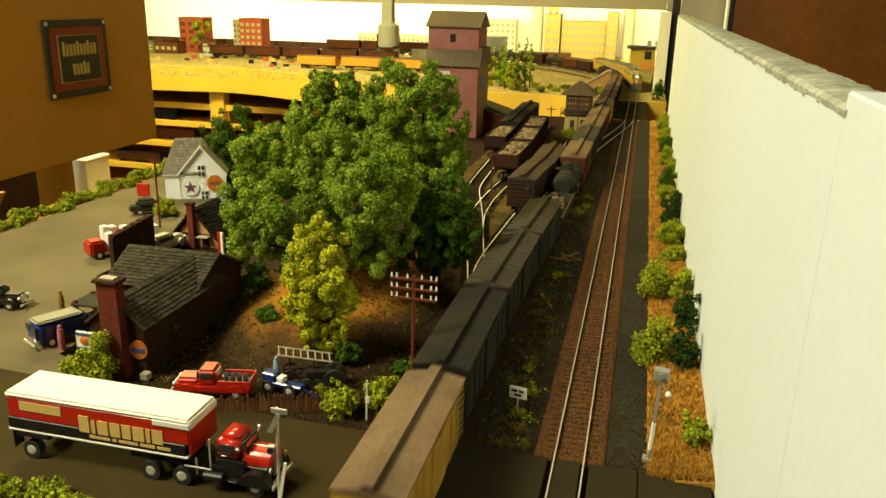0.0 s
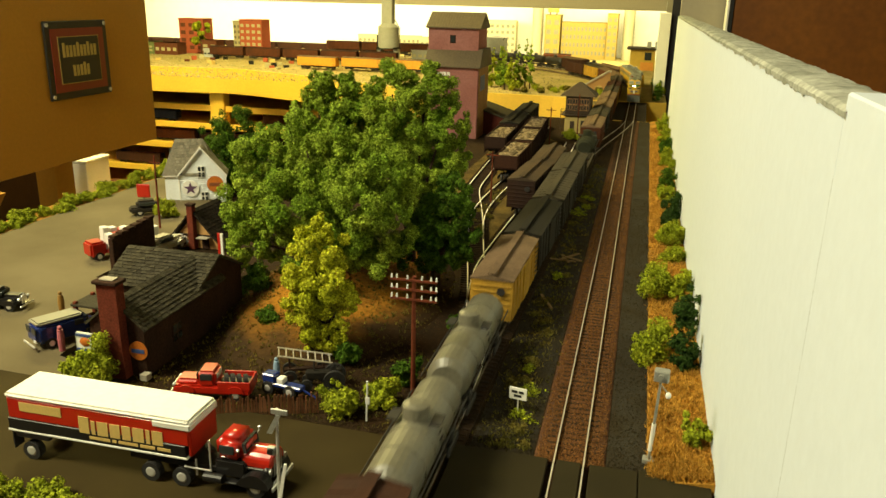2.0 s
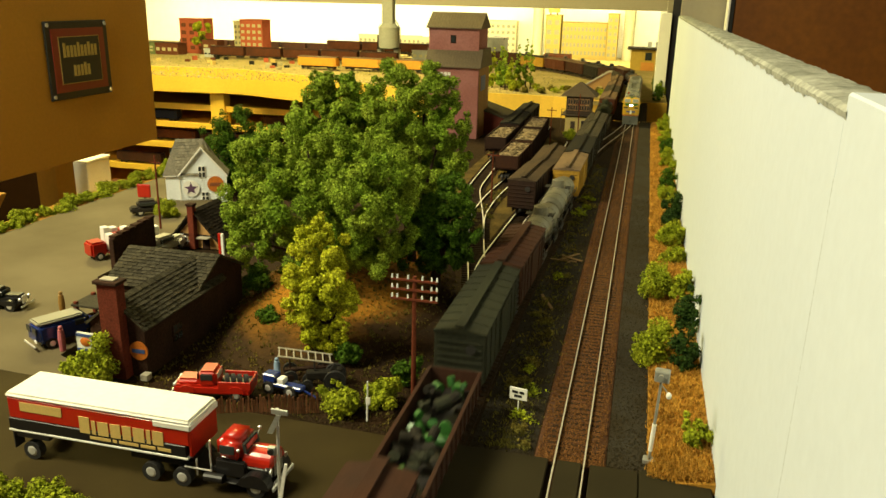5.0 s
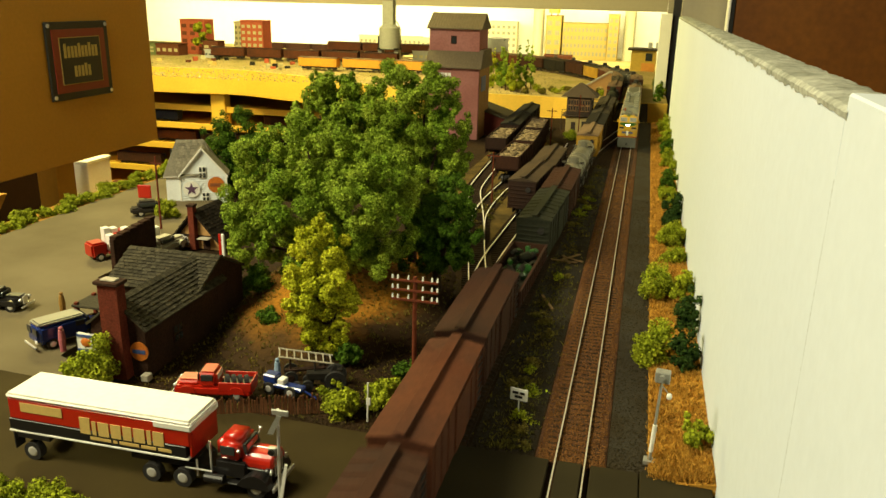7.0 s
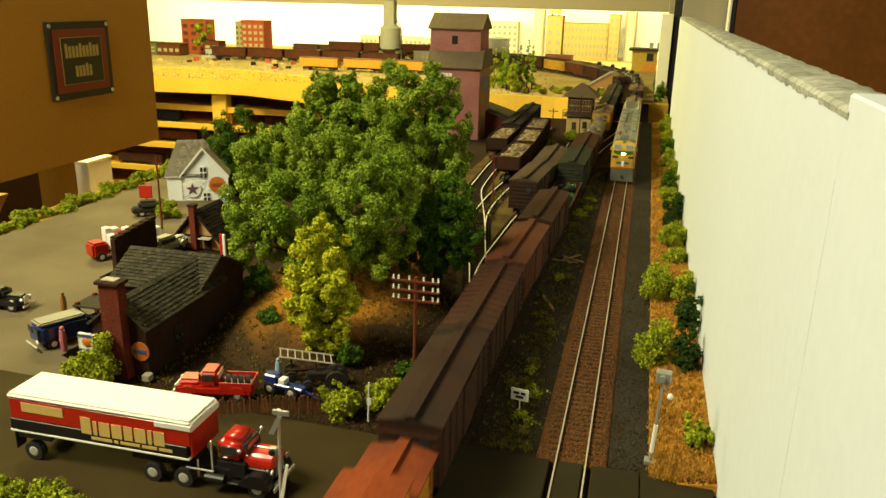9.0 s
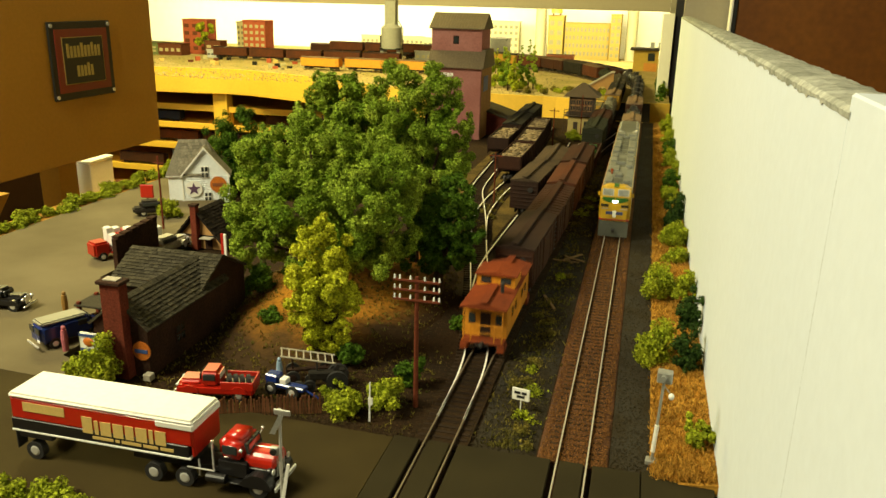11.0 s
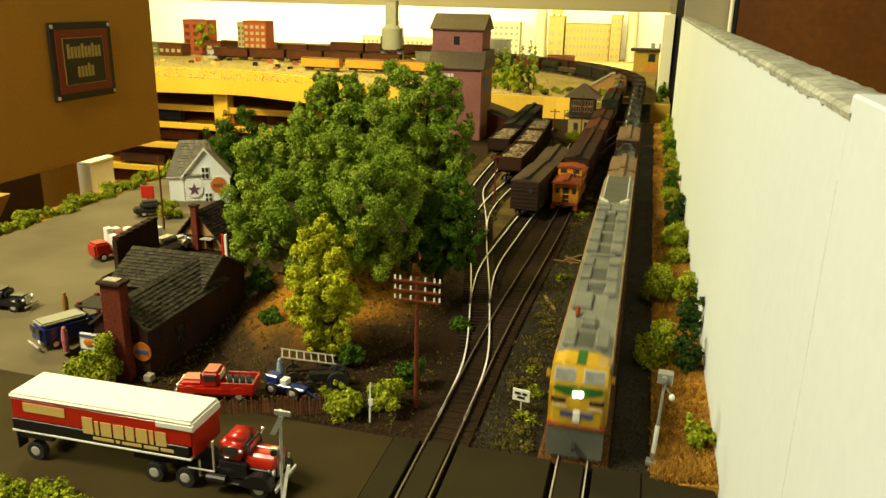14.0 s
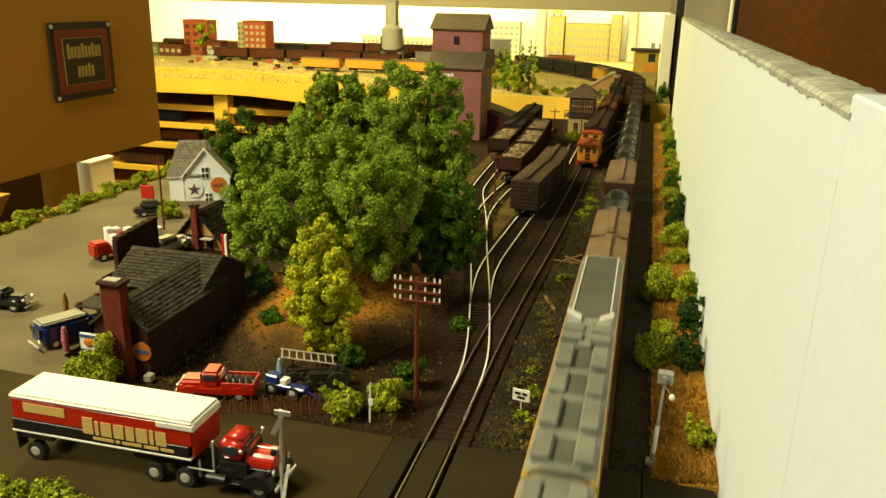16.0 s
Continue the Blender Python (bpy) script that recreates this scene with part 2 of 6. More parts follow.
# white divider beside the main line, with its rough plastered top
divider = tagged(new("divider_wall"), "white painted divider wall with a rough grey top edge", "wall", "", "structure")
part("wall_face", box(60, 82, 262.4, 1850, -90, 226, 0.8), PLASTER, divider)
part("near_board", box(59.7, 84, -400, 262, -90, 232.5, 0.8), PLASTER, divider, "smooth white board with a clean top")
g0 = np.random.default_rng(3)
rows_y = np.arange(259, 1851, 4.0)
edge_v, edge_f = [], []
for y0 in rows_y:
    rough = noise.noise((y0 * 0.05, 0.3, 0)) + 0.6 * noise.noise((y0 * 0.19, 2.7, 0))
    lip = 225.2 - max(0.0, 2.4 * rough + 1.2) * (1.0 if 300 < y0 < 900 else 0.3)
    for k, (x0, z0) in enumerate(((59.7, lip), (59.3, 226.6), (61, 228.2), (68, 228.8), (76, 228.6), (82.6, 227.6), (82.6, 218))):
        edge_v.append((x0 + 0.3 * noise.noise((y0 * 0.2, k, 5)), y0, z0 + 0.7 * noise.noise((y0 * 0.25, k * 3.1, 1))))
for a in range(len(rows_y) - 1):
    for k in range(6):
        edge_f.append((a * 7 + k, a * 7 + k + 1, a * 7 + k + 8, a * 7 + k + 7))
raw("plaster_edge", edge_v, edge_f, ROUGHTOP, divider, "rough grey plaster along the top edge")
seam = box(59.93, 60.3, 262.2, 263.8, -60, 206)
part("wall_seam", seam, material("seam_grey", (0.56, 0.62, 0.70), 0.8, var=0.2), divider, "faint vertical seam in the wall")

# what stands behind the divider: a pale wall and a red-brown door with its frame
setting("wall_side", box(66, 900, 1900, 1930, -300, 900), CREAM, "cream side wall beyond the divider", "wall")
door = tagged(new("door_1"), "closed red-brown wooden door beyond the divider", "door", "", "structure")
part("door_leaf", box(172, 900, 1850, 1875, -300, 900, 1), WOODRED, door)
part("door_edge", box(163, 172, 1846, 1880, -300, 900, 1), BLACK, door, "black door edge")
part("door_trim", box(158, 163, 1842, 1885, -300, 900, 1), WHITE, door, "white edge strip")
column = setting("column", box(29, 61, 2420, 2470, -75, 226, 1), BACKDROP, "white painted column at the end of the divider", "column")
# Black sheet stands in for the shaded space between column and divider.
setting("column_shadow_gap", box(61.5, 110, 2440, 2452, -75, 300), BLACK, "black sheet put in for the dark gap beside the column", "trim")

# upper deck over the far town, with its valance
setting("upper_deck", box(-3400, 62, 3300, 3985, 285, 330), CREAM, "underside of the deck above the far town", "deck")
setting("valance", box(-3400, 62, 3300, 3312, 221, 285, 1), CREAM, "cream valance board hiding the tubes", "valance")
tube = tagged(new("tube_light"), "glowing fluorescent tube behind the valance", "lamp")
part("tube", rod((-2650, 3340, 268), (40, 3340, 268), 9, seg=10), glow("tube_glow", (1.0, 0.9, 0.6), 3.0), tube)
part("fixture_channel", box(-2650, 40, 3325, 3360, 278, 285, 1), WHITE, tube)

# far deck: top, curved tan fascia, shelves below
EDGE = [(-3400, 2560), (-1760, 2570), (-1400, 2615), (-1100, 2500), (-780, 2315), (-430, 2262), (-240, 2270), (-140, 2210), (66, 2235)]
setting("far_deck", slab(EDGE + [(66, 3960), (-3400, 3960)], -16, -5), material("far_ground", (0.44, 0.33, 0.14), 0.95, var=0.35, grain=200, bump=0.4, tint=(0.30, 0.25, 0.08), blotch=9), "far table top with pale earth and weeds", "table top")


def smooth_line(points, step, rounds=3):
    """Points at even steps along a line whose corners are rounded."""
    p = np.asarray(points, float)
    d = np.r_[0, np.cumsum(np.linalg.norm(np.diff(p, axis=0), axis=1))]
    s = np.arange(0, d[-1] + step, step)
    q = np.stack([np.interp(s, d, p[:, k]) for k in range(p.shape[1])], 1)
    for _ in range(rounds):
        q[1:-1] = (q[:-2] + 2 * q[1:-1] + q[2:]) / 4
    return q


def ribbon(line, half, z0, z1, shift=0.0, bm=None):
    """A bar of rectangular section along a level line."""
    one = bmesh.new()
    q = np.asarray(line)
    t = np.gradient(q, axis=0)
    t /= np.linalg.norm(t, axis=1)[:, None]
    nrm = np.stack([t[:, 1], -t[:, 0]], 1)
    ring = []
    for c, k in zip(q, nrm):
        a, b = c + k * (shift - half), c + k * (shift + half)
        ring.append([one.verts.new((a[0], a[1], z0)), one.verts.new((b[0], b[1], z0)), one.verts.new((b[0], b[1], z1)), one.verts.new((a[0], a[1], z1))])
    for r0, r1 in zip(ring, ring[1:]):
        for i in range(4):
            one.faces.new((r0[i], r0[(i + 1) % 4], r1[(i + 1) % 4], r1[i]))
    one.faces.new(ring[0]), one.faces.new(ring[-1])
    return join(bm, one)


fascia_line = smooth_line(EDGE, 40)
setting("far_fascia", ribbon(fascia_line, 5, -92, -4), TAN, "tan painted fascia along the far table's edge", "fascia")
for x, y in ((-1500, 2620), (-2250, 2600), (-900, 2450), (-330, 2310)):
    setting("far_leg", box(x - 28, x + 28, y, y + 45, -1150, -90, 2), TAN, "tan painted post under the far table", "post")
for k, z in enumerate((-150, -215, -290, -380, -480)):
    sh = setting("staging_shelf", box(-3000, -700, 2640 - 15 * k, 3000, z - 12, z, 1), TAN, "tan storage shelf under the far table", "shelf")
    # Yellowish lip, in the lighter tan to make up for missing room light.
    part("shelf_lip", box(-3000, -700, 2634 - 15 * k, 2640 - 15 * k, z - 14, z + 8, 1), TAN, sh)
# Plain dark brown sheet added to close off the space behind the shelves.
setting("staging_back", box(-3000, -100, 3000, 3010, -1150, -20), material("brown_back_sheet", (0.06, 0.03, 0.012), 0.9), "dark brown sheet closing the space behind the shelves", "curtain")

# hanging panel with the framed sign, its post and brace
setting("sign_panel", box(-1130, -1100, -600, 1640, -77, 460, 1.5), TAN2, "tan painted hanging panel beside the aisle", "panel")
setting("panel_post", box(-1180, -1132, 1330, 1385, -1150, -60, 2), TAN2, "tan post under the hanging panel", "post")
brace = bmesh.new()
loft([(900, -420), (925, -420), (1200, -110), (1175, -110)], -1160, -1135, "x", brace)
setting("panel_brace", brace, TAN2, "tan diagonal brace under the hanging panel", "brace")
# Plain dark sheet added to fill the space below the panel.
setting("panel_back", box(-1320, -1310, -600, 1560, -1150, -60), material("dark_back_sheet", (0.05, 0.026, 0.01), 0.95), "dark sheet closing the space under the hanging panel", "curtain")
store = thing("storage_box", -1370, 1700, -252, 0, "white storage box on a lower shelf", "box")
part("body", box(-42, 42, -30, 60, 0, 92, 2), WHITE, store)
part("lid", box(-44, 44, -32, 62, 92, 100, 2), WHITE, store)
setting("mid_shelf", box(-1900, -1200, 1860, 2060, -312, -300, 1), TAN, "tan storage shelf across the aisle", "shelf")
setting("low_shelf", box(-1700, -1180, 1640, 1780, -262, -252, 1), PLYWOOD, "tan lower shelf across the aisle", "shelf")

# ---- near layout: base, fascia, ground, road ----
NEAR = [(-700, -1300), (60, -1300), (60, 1850), (-150, 1860), (-390, 1840), (-420, 1400), (-700, 1080)]
setting("ground", slab(NEAR, -30, -5), DIRT, "dark brown dirt base of the layout", "ground")
setting("near_fascia", ribbon(smooth_line(NEAR[2:] + [(-700, -1300)], 30), 5, -110, -4.5), TAN, "tan fascia round the near layout", "fascia")
setting("road", slab([(-700, 285), (-130, 285), (-130, 408), (-430, 416), (-700, 430)], -5, -0.6), ROAD, "dark asphalt road with worn edges", "road")
PARK = [(-664, 431), (-430, 417), (-345, 411), (-350, 430), (-398, 448), (-402, 560), (-480, 600), (-480, 690), (-480, 780), (-505, 860), (-560, 1010), (-664, 1030)]
setting("pavement", slab(PARK, -5, -0.6), ASPHALT, "grey asphalt forecourt and street", "pavement")
cross = tagged(new("grade_crossing"), "dark asphalt road crossing between the rails", "crossing", "", "structure")
for a, b in ((-130, -113.5), (-108.5, -94.5), (-89.5, -33.5), (-28.5, -14.2), (-9.2, 18), (18.6, 58)):
    part("crossing_panel", box(a, b, 250, 411 if a < 15 else 413, -5, -0.7, 0.5), CROSSING, cross)

# ---- tracks ----
RIGHT_X = -21.3


def left_xy(s):
    if s <= 2350:
        return Vector((float(np.interp(s, LEFT_Y, LEFT_X)), s, 0))
    return arc_xy(s - 2350, -75, 2350, 1036)


def right_xy(s):
    return Vector((RIGHT_X, s, 0)) if s <= 2400 else arc_xy(s - 2400, RIGHT_X, 2400, 1092)


def arc_xy(d, x, y, r):
    """A left-hand bend of radius r that starts northward at (x, y), and the straight after it."""
    a = min(d / r, math.pi / 2)
    rest = max(0.0, d - r * math.pi / 2)
    return Vector((x - r + r * math.cos(a) - rest, y + r * math.sin(a), 0))


LEFT_Y = np.arange(-3000, 2360, 20.0)
LEFT_X = np.interp(LEFT_Y, [-3000, 560, 660, 720, 868, 1180, 1560, 1980, 2350], [-101.5, -101.5, -99.5, -96.5, -89.5, -84, -79, -75, -75])
for _ in range(12):
    LEFT_X[1:-1] = (LEFT_X[:-2] + 2 * LEFT_X[1:-1] + LEFT_X[2:]) / 4

tie_mesh = None


def track(line, label, rail_mat=RAIL, gauge=16.5, limit=260, rounds=60):
    """Rails and ties along a line of (x, y)."""
    global tie_mesh
    t = tagged(new("track"), label, "railway track", "", "structure")
    q = smooth_line(line, 10, rounds)
    for side in (-1, 1):
        part("rail", ribbon(q, 0.62 if rail_mat is RAILGLINT else 0.45, -0.9, 0.0, side * (gauge / 2 + 0.35)), rail_mat, t)
        part("rail_web", ribbon(q, 0.35, -3.0, -0.85, side * (gauge / 2 + 0.35)), RAILRUST, t)
    d = smooth_line(line, 6.6, int(rounds * 1.7))
    v = np.gradient(d, axis=0)
    if tie_mesh is None:
        made = part("tie", box(-15.5, 15.5, -1.4, 1.4, -5, -2.6, 0.25), TIE, t)
        tie_mesh = made.data
        bpy.data.objects.remove(made)
    count = 0
    for (x, y), (vx, vy) in zip(d, v):
        if (y < 408 and x > -700) or count >= limit:
            continue
        ob = new("tie", tie_mesh)
        ob.parent = t
        ob.matrix_world = pose(x * MM, y * MM, 0, 0, 0, math.degrees(math.atan2(vy, vx)) - 90)
        count += 1
    return t


track([(RIGHT_X, y) for y in range(-1250, 2401, 50)] + [right_xy(s)[:2] for s in range(2500, 6200, 100)], "main line track with shiny rails in brown ballast")
track([left_xy(s)[:2] for s in range(-1250, 6200, 50)], "second main track with dark ties", RAILDULL)
OUTER = [(-101.5, 440), (-101.5, 485), (-103, 520), (-105.5, 542), (-109.2, 562), (-121, 623), (-134.3, 690), (-150.5, 762), (-154.8, 780), (-176.7, 887), (-187.4, 937), (-200.8, 992), (-220, 1070), (-226, 1250), (-228, 1710)]
track(OUTER, "outer siding track leaving the second main, rails coloured pale for their glint", RAILGLINT, rounds=12)
track([(-125, 640), (-132, 690), (-137, 724), (-137.8, 780), (-135.2, 846), (-132.5, 935), (-124, 1057), (-121, 1202), (-121, 1500)], "curved siding track with rails coloured pale for their glint", RAILGLINT, rounds=12)
track([(-165, 830), (-178, 895), (-185.2, 938), (-186.7, 991), (-186.3, 1030), (-183, 1100), (-178, 1150), (-180, 1300), (-190, 1600), (-192, 1680)], "middle siding track with rails coloured pale for their glint", RAILGLINT, rounds=12)
track([(-82, 1360), (-74, 1450), (-50, 1600), (-28, 1740), (-21.5, 1830)], "crossover track between the two main tracks")

# ballast, cinders, turf strips
setting("ballast_bed", loft([(-43, -5.2), (-37, -2.9), (-6, -2.9), (0, -5.2)], 411, 1850, "y"), BALLAST, "reddish brown ballast under the main line", "ballast")
ball_left = bmesh.new()
ribbon(smooth_line([left_xy(s)[:2] for s in range(408, 1851, 40)], 30), 17, -5.2, -3.1, 0, ball_left)
setting("cinder_bed", ball_left, DIRT, "dark cinder bed under the second track", "ballast")
setting("cinder_path", box(0, 24, 411, 1850, -5.2, -3.6), CINDER, "grey cinder path beside the main line", "ballast")
setting("verge", loft([(22, -5.2), (24, -2.5), (40, -0.5), (60, 2), (60, -5.2)], 405, 1850, "y"), STRAW, "straw-coloured grass verge along the divider", "verge")
setting("between_tracks", loft([(-84, -5.2), (-76, -4.2), (-50, -4.0), (-42, -5.2)], 412, 1300, "y"), CINDER, "dark cinders and weeds between the tracks", "ballast")


def stones(name, n, xr, yr, z, size, mat, label, seed):
    """Loose stones as one heap of small uneven blocks."""
    g = np.random.default_rng(seed)
    x, y = g.uniform(*xr, n), yr[0] + (yr[1] - yr[0]) * g.random(n) ** 1.5
    c = np.stack([x, y, np.full(n, z) + g.uniform(-0.2, 0.35, n)], 1)
    base = np.array([(1, 0, 0), (-1, 0, 0), (0, 1, 0), (0, -1, 0), (0, 0, 1), (0, 0, -1)], float)
    v = c[:, None, :] + base[None] * (size * g.uniform(0.5, 1.1, (n, 6, 1))) + g.normal(scale=size * 0.15, size=(n, 6, 3))
    f = np.array([(0, 2, 4), (2, 1, 4), (1, 3, 4), (3, 0, 4), (2, 0, 5), (1, 2, 5), (3, 1, 5), (0, 3, 5)])
    return tagged(raw(name, v.reshape(-1, 3), (f[None] + 6 * np.arange(n)[:, None, None]).reshape(-1, 3), mat), label, "gravel", "", "stuff")


stones("ballast_stones", 15000, (-41, -1.5), (412, 1250), -2.55, 0.62, STONE, "loose reddish brown ballast stones", 1)
stones("cinder_stones", 3500, (0, 24), (412, 1100), -3.5, 0.6, GREYSTONE, "loose grey cinders", 2)
stones("track_cinders", 6000, (-120, -44), (412, 1100), -3.9, 0.6, GREYSTONE, "loose dark cinders between the tracks", 4)

# ---- rolling stock ----


def paint(name, colour, rough=0.8, var=0.22):
    return material(name, colour, rough, var=var, grain=420, bump=0.06, tint=tuple(c * 0.6 + 0.005 for c in colour), blotch=30)


BROWN = paint("boxcar_brown", (0.05, 0.02, 0.011))
RUST = paint("boxcar_rust", (0.095, 0.031, 0.014))
DARKBROWN = paint("dark_boxcar_brown", (0.034, 0.017, 0.011))
GREYROOF = paint("grey_roof", (0.066, 0.055, 0.036))
TANBOX = paint("pale_brown_roof", (0.19, 0.125, 0.072))
YELLOWSIDE = paint("reefer_yellow", (0.42, 0.24, 0.03))
DARKGREEN = paint("dark_green_car", (0.028, 0.03, 0.018))
CHARCOAL = paint("charcoal_car", (0.02, 0.0175, 0.013))
SILVER = paint("grey_tank", (0.15, 0.14, 0.10), 0.4)
TANKBLACK = paint("black_tank", (0.02, 0.019, 0.017), 0.4)
CABRED = paint("caboose_red_roof", (0.22, 0.045, 0.012))
CABYEL = paint("caboose_yellow", (0.62, 0.25, 0.02))
LOCOYEL = paint("loco_yellow", (0.62, 0.38, 0.02), 0.35, 0.08)
LOCOGREY = paint("loco_grey", (0.20, 0.205, 0.17), 0.5, 0.12)
LOCODARK = paint("loco_dark_grey", (0.10, 0.105, 0.085), 0.5, 0.12)
GREEN = paint("loco_green", (0.03, 0.14, 0.02), 0.4, 0.1)
STRIPE = paint("loco_red_stripe", (0.35, 0.03, 0.02), 0.4, 0.1)
FRAME = paint("car_underframe", (0.016, 0.013, 0.011), 0.7)
WHEEL = paint("steel_wheel", (0.05, 0.04, 0.03), 0.5)
COAL = material("coal_load", (0.02, 0.019, 0.018), 0.6, var=0.5, grain=300, bump=0.8, island=0.5)
HEADLIGHT = glow("headlight_glow", (1.0, 0.93, 0.7), 14.0)


# Lighter grey than plain glass: the windshield's reflection is in the base colour.
CABGLASS = material("cab_window_painted_reflection", (0.24, 0.25, 0.23), 0.15, var=0.3, grain=160, bump=0)


def row_of(name, bm, mat, t, offsets):
    """Alike pieces that share one mesh, set along the car's length."""
    first = part(name, bm, mat, t)
    for k, y in enumerate(offsets):
        ob = first if k == 0 else new(name, first.data)
        ob.parent = t
        ob.location = (0, y * MM, 0)


def trucks(t, half, wheel_r=5.2, axles=2):
    for sy in (-1, 1):
        y = sy * half
        tr = part("truck", box(-13.5, -11.5, y - 13, y + 13, 3, 8, 0.6, box(11.5, 13.5, y - 13, y + 13, 3, 8, 0.6, box(-11.5, 11.5, y - 3, y + 3, 5, 9))), FRAME, t)
        for k in range(axles):
            ya = y + (k - (axles - 1) / 2) * (19 / (axles - 1))
            part("wheelset", rod((-9, ya, wheel_r), (-6.6, ya, wheel_r), wheel_r, seg=14, bm=rod((6.6, ya, wheel_r), (9, ya, wheel_r), wheel_r, seg=14, bm=rod((-9, ya, wheel_r), (9, ya, wheel_r), 1, seg=6))), WHEEL, tr)


def couplers(t, half):
    for sy in (-1, 1):
        part("coupler", box(-1.4, 1.4, min(sy * half, sy * (half + 5.5)), max(sy * half, sy * (half + 5.5)), 7.5, 11, 0.5), FRAME, t)


def boxcar(name, length, side, roof, ribs=10, walkway=True, high=49.0, label="", door=None):
    """A box car: its length is over the body; ribs are the raised seams of the roof."""
    t = thing(name, 0, 0, -100, 0, label, "railway car", "freight cars of the train")
    h, w = length / 2, 17.3
    part("body", box(-w, w, -h, h, 11, high - 4, 0.5), side, t)
    part("underframe", box(-4, 4, -h + 6, h - 6, 6, 11, 0.5, box(-12, 12, -14, 14, 5, 11, 0.8)), FRAME, t)
    part("roof", loft([(-w - 0.5, high - 4.3), (w + 0.5, high - 4.3), (w + 0.5, high - 3.2), (0, high), (-w - 0.5, high - 3.2)], -h - 0.6, h + 0.6), roof, t)
    if ribs:
        rib = loft([(-w - 0.5, high - 3.3), (w + 0.5, high - 3.3), (w + 0.5, high - 2.7), (0, high + 0.5), (-w - 0.5, high - 2.7)], -0.8, 0.8)
        row_of("roof_rib", rib, roof, t, [-h + i * length / ribs for i in range(ribs + 1)])
    if walkway:
        part("running_board", box(-3.4, 3.4, -h - 1.5, h + 1.5, high + 1.2, high + 2.1, 0.2, box(-0.6, 0.6, -h, h, high - 0.4, high + 1.3)), roof, t)
    for sx in (-1, 1):
        x0, x1 = sorted((sx * w, sx * (w + 1.0)))
        part("door", box(x0, x1, -13, 13, 12, high - 6, 0.3, box(min(sx * w, sx * (w + 1.5)), max(sx * w, sx * (w + 1.5)), -15, 30, high - 6.4, high - 5.2, 0.2)), door or side, t)
        places = [-h + 4 + i * (length - 8) / 8 for i in range(9)]
        row_of("side_post", box(min(sx * w, sx * (w + 0.6)), max(sx * w, sx * (w + 0.6)), -0.5, 0.5, 11.5, high - 5), side, t, [y for y in places if abs(y) > 15])
        lad = bmesh.new()
        for k in range(7):
            z = 13 + k * 4.6
            box(min(sx * w, sx * (w + 1.1)), max(sx * w, sx * (w + 1.1)), sx * (h - 9) - 3.5, sx * (h - 9) + 3.5, z, z + 0.5, 0, lad)
        part("ladder", lad, FRAME, t)["kind"] = "stuff"
    for sy in (-1, 1):
        made = None
        for k in range(6):
            if made is None:
                ob = part("end_rib", box(-w + 2, w - 2, min(sy * h, sy * (h + 0.9)), max(sy * h, sy * (h + 0.9)), 15, 16.7, 0.4), side, t)
                made = ob.data
            else:
                ob = new("end_rib", made)
                ob.parent, ob.location = t, (0, 0, 4.8 * k * MM)
    part("brake_wheel", rod((8, -h - 2.2, 36), (8, -h - 1.6, 36), 3.4, seg=12, bm=rod((8, -h, 36), (8, -h - 2, 36), 0.5)), FRAME, t)
    trucks(t, h - 24), couplers(t, h)
    return t


def tank_car(name, length, mat, label, r=14.2):
    t = thing(name, 0, 0, -100, 0, label, "tank car", "freight cars of the train")
    h, zc = length / 2, 13.5 + r
    b = rod((0, -h + 7, zc), (0, h - 7, zc), r, seg=28)
    rod((0, -h + 7, zc), (0, -h + 2.5, zc), r, r * 0.72, 28, b), rod((0, h - 7, zc), (0, h - 2.5, zc), r, r * 0.72, 28, b)
    part("tank", b, mat, t, smooth=False)
    part("dome", rod((0, 0, zc + r - 3), (0, 0, zc + r + 7.5), 7.5, 7.2, 18, rod((0, 0, zc + r + 7.5), (0, 0, zc + r + 9), 7.2, 4, 18)), mat, t)
    for y in (-h * 0.55, -h * 0.2, h * 0.2, h * 0.55):
        part("band", rod((0, y - 0.7, zc), (0, y + 0.7, zc), r + 0.35, seg=28), mat, t)
    part("underframe", box(-5, 5, -h, h, 7, 12, 0.5, box(-13, 13, -h + 14, -h + 22, 8, 15, 1, box(-13, 13, h - 22, h - 14, 8, 15, 1))), FRAME, t)
    for sx in (-1, 1):
        rail = rod((sx * 17, -h + 4, zc + 1), (sx * 17, h - 4, zc + 1), 0.5, seg=6)
        for y in (-h * 0.6, 0, h * 0.6):
            rod((sx * 17, y, zc + 1), (sx * (r - 1), y, zc + 1), 0.4, seg=6, bm=rail)
        part("handrail", rail, FRAME, t)
    for sx in (-1, 1):
        part("dome_platform", box(sx * 12 - 3, sx * 12 + 3, -6, 6, zc + r - 1, zc + r - 0.2, 0.1), FRAME, t)
        for k in range(5):
            part("rung", box(sx * (13 + k * 0.7) - 0.4, sx * (13 + k * 0.7) + 0.4, -3, 3, zc + r - 3 - k * 4, zc + r - 2.5 - k * 4), FRAME, t)
    trucks(t, h - 20), couplers(t, h)
    return t


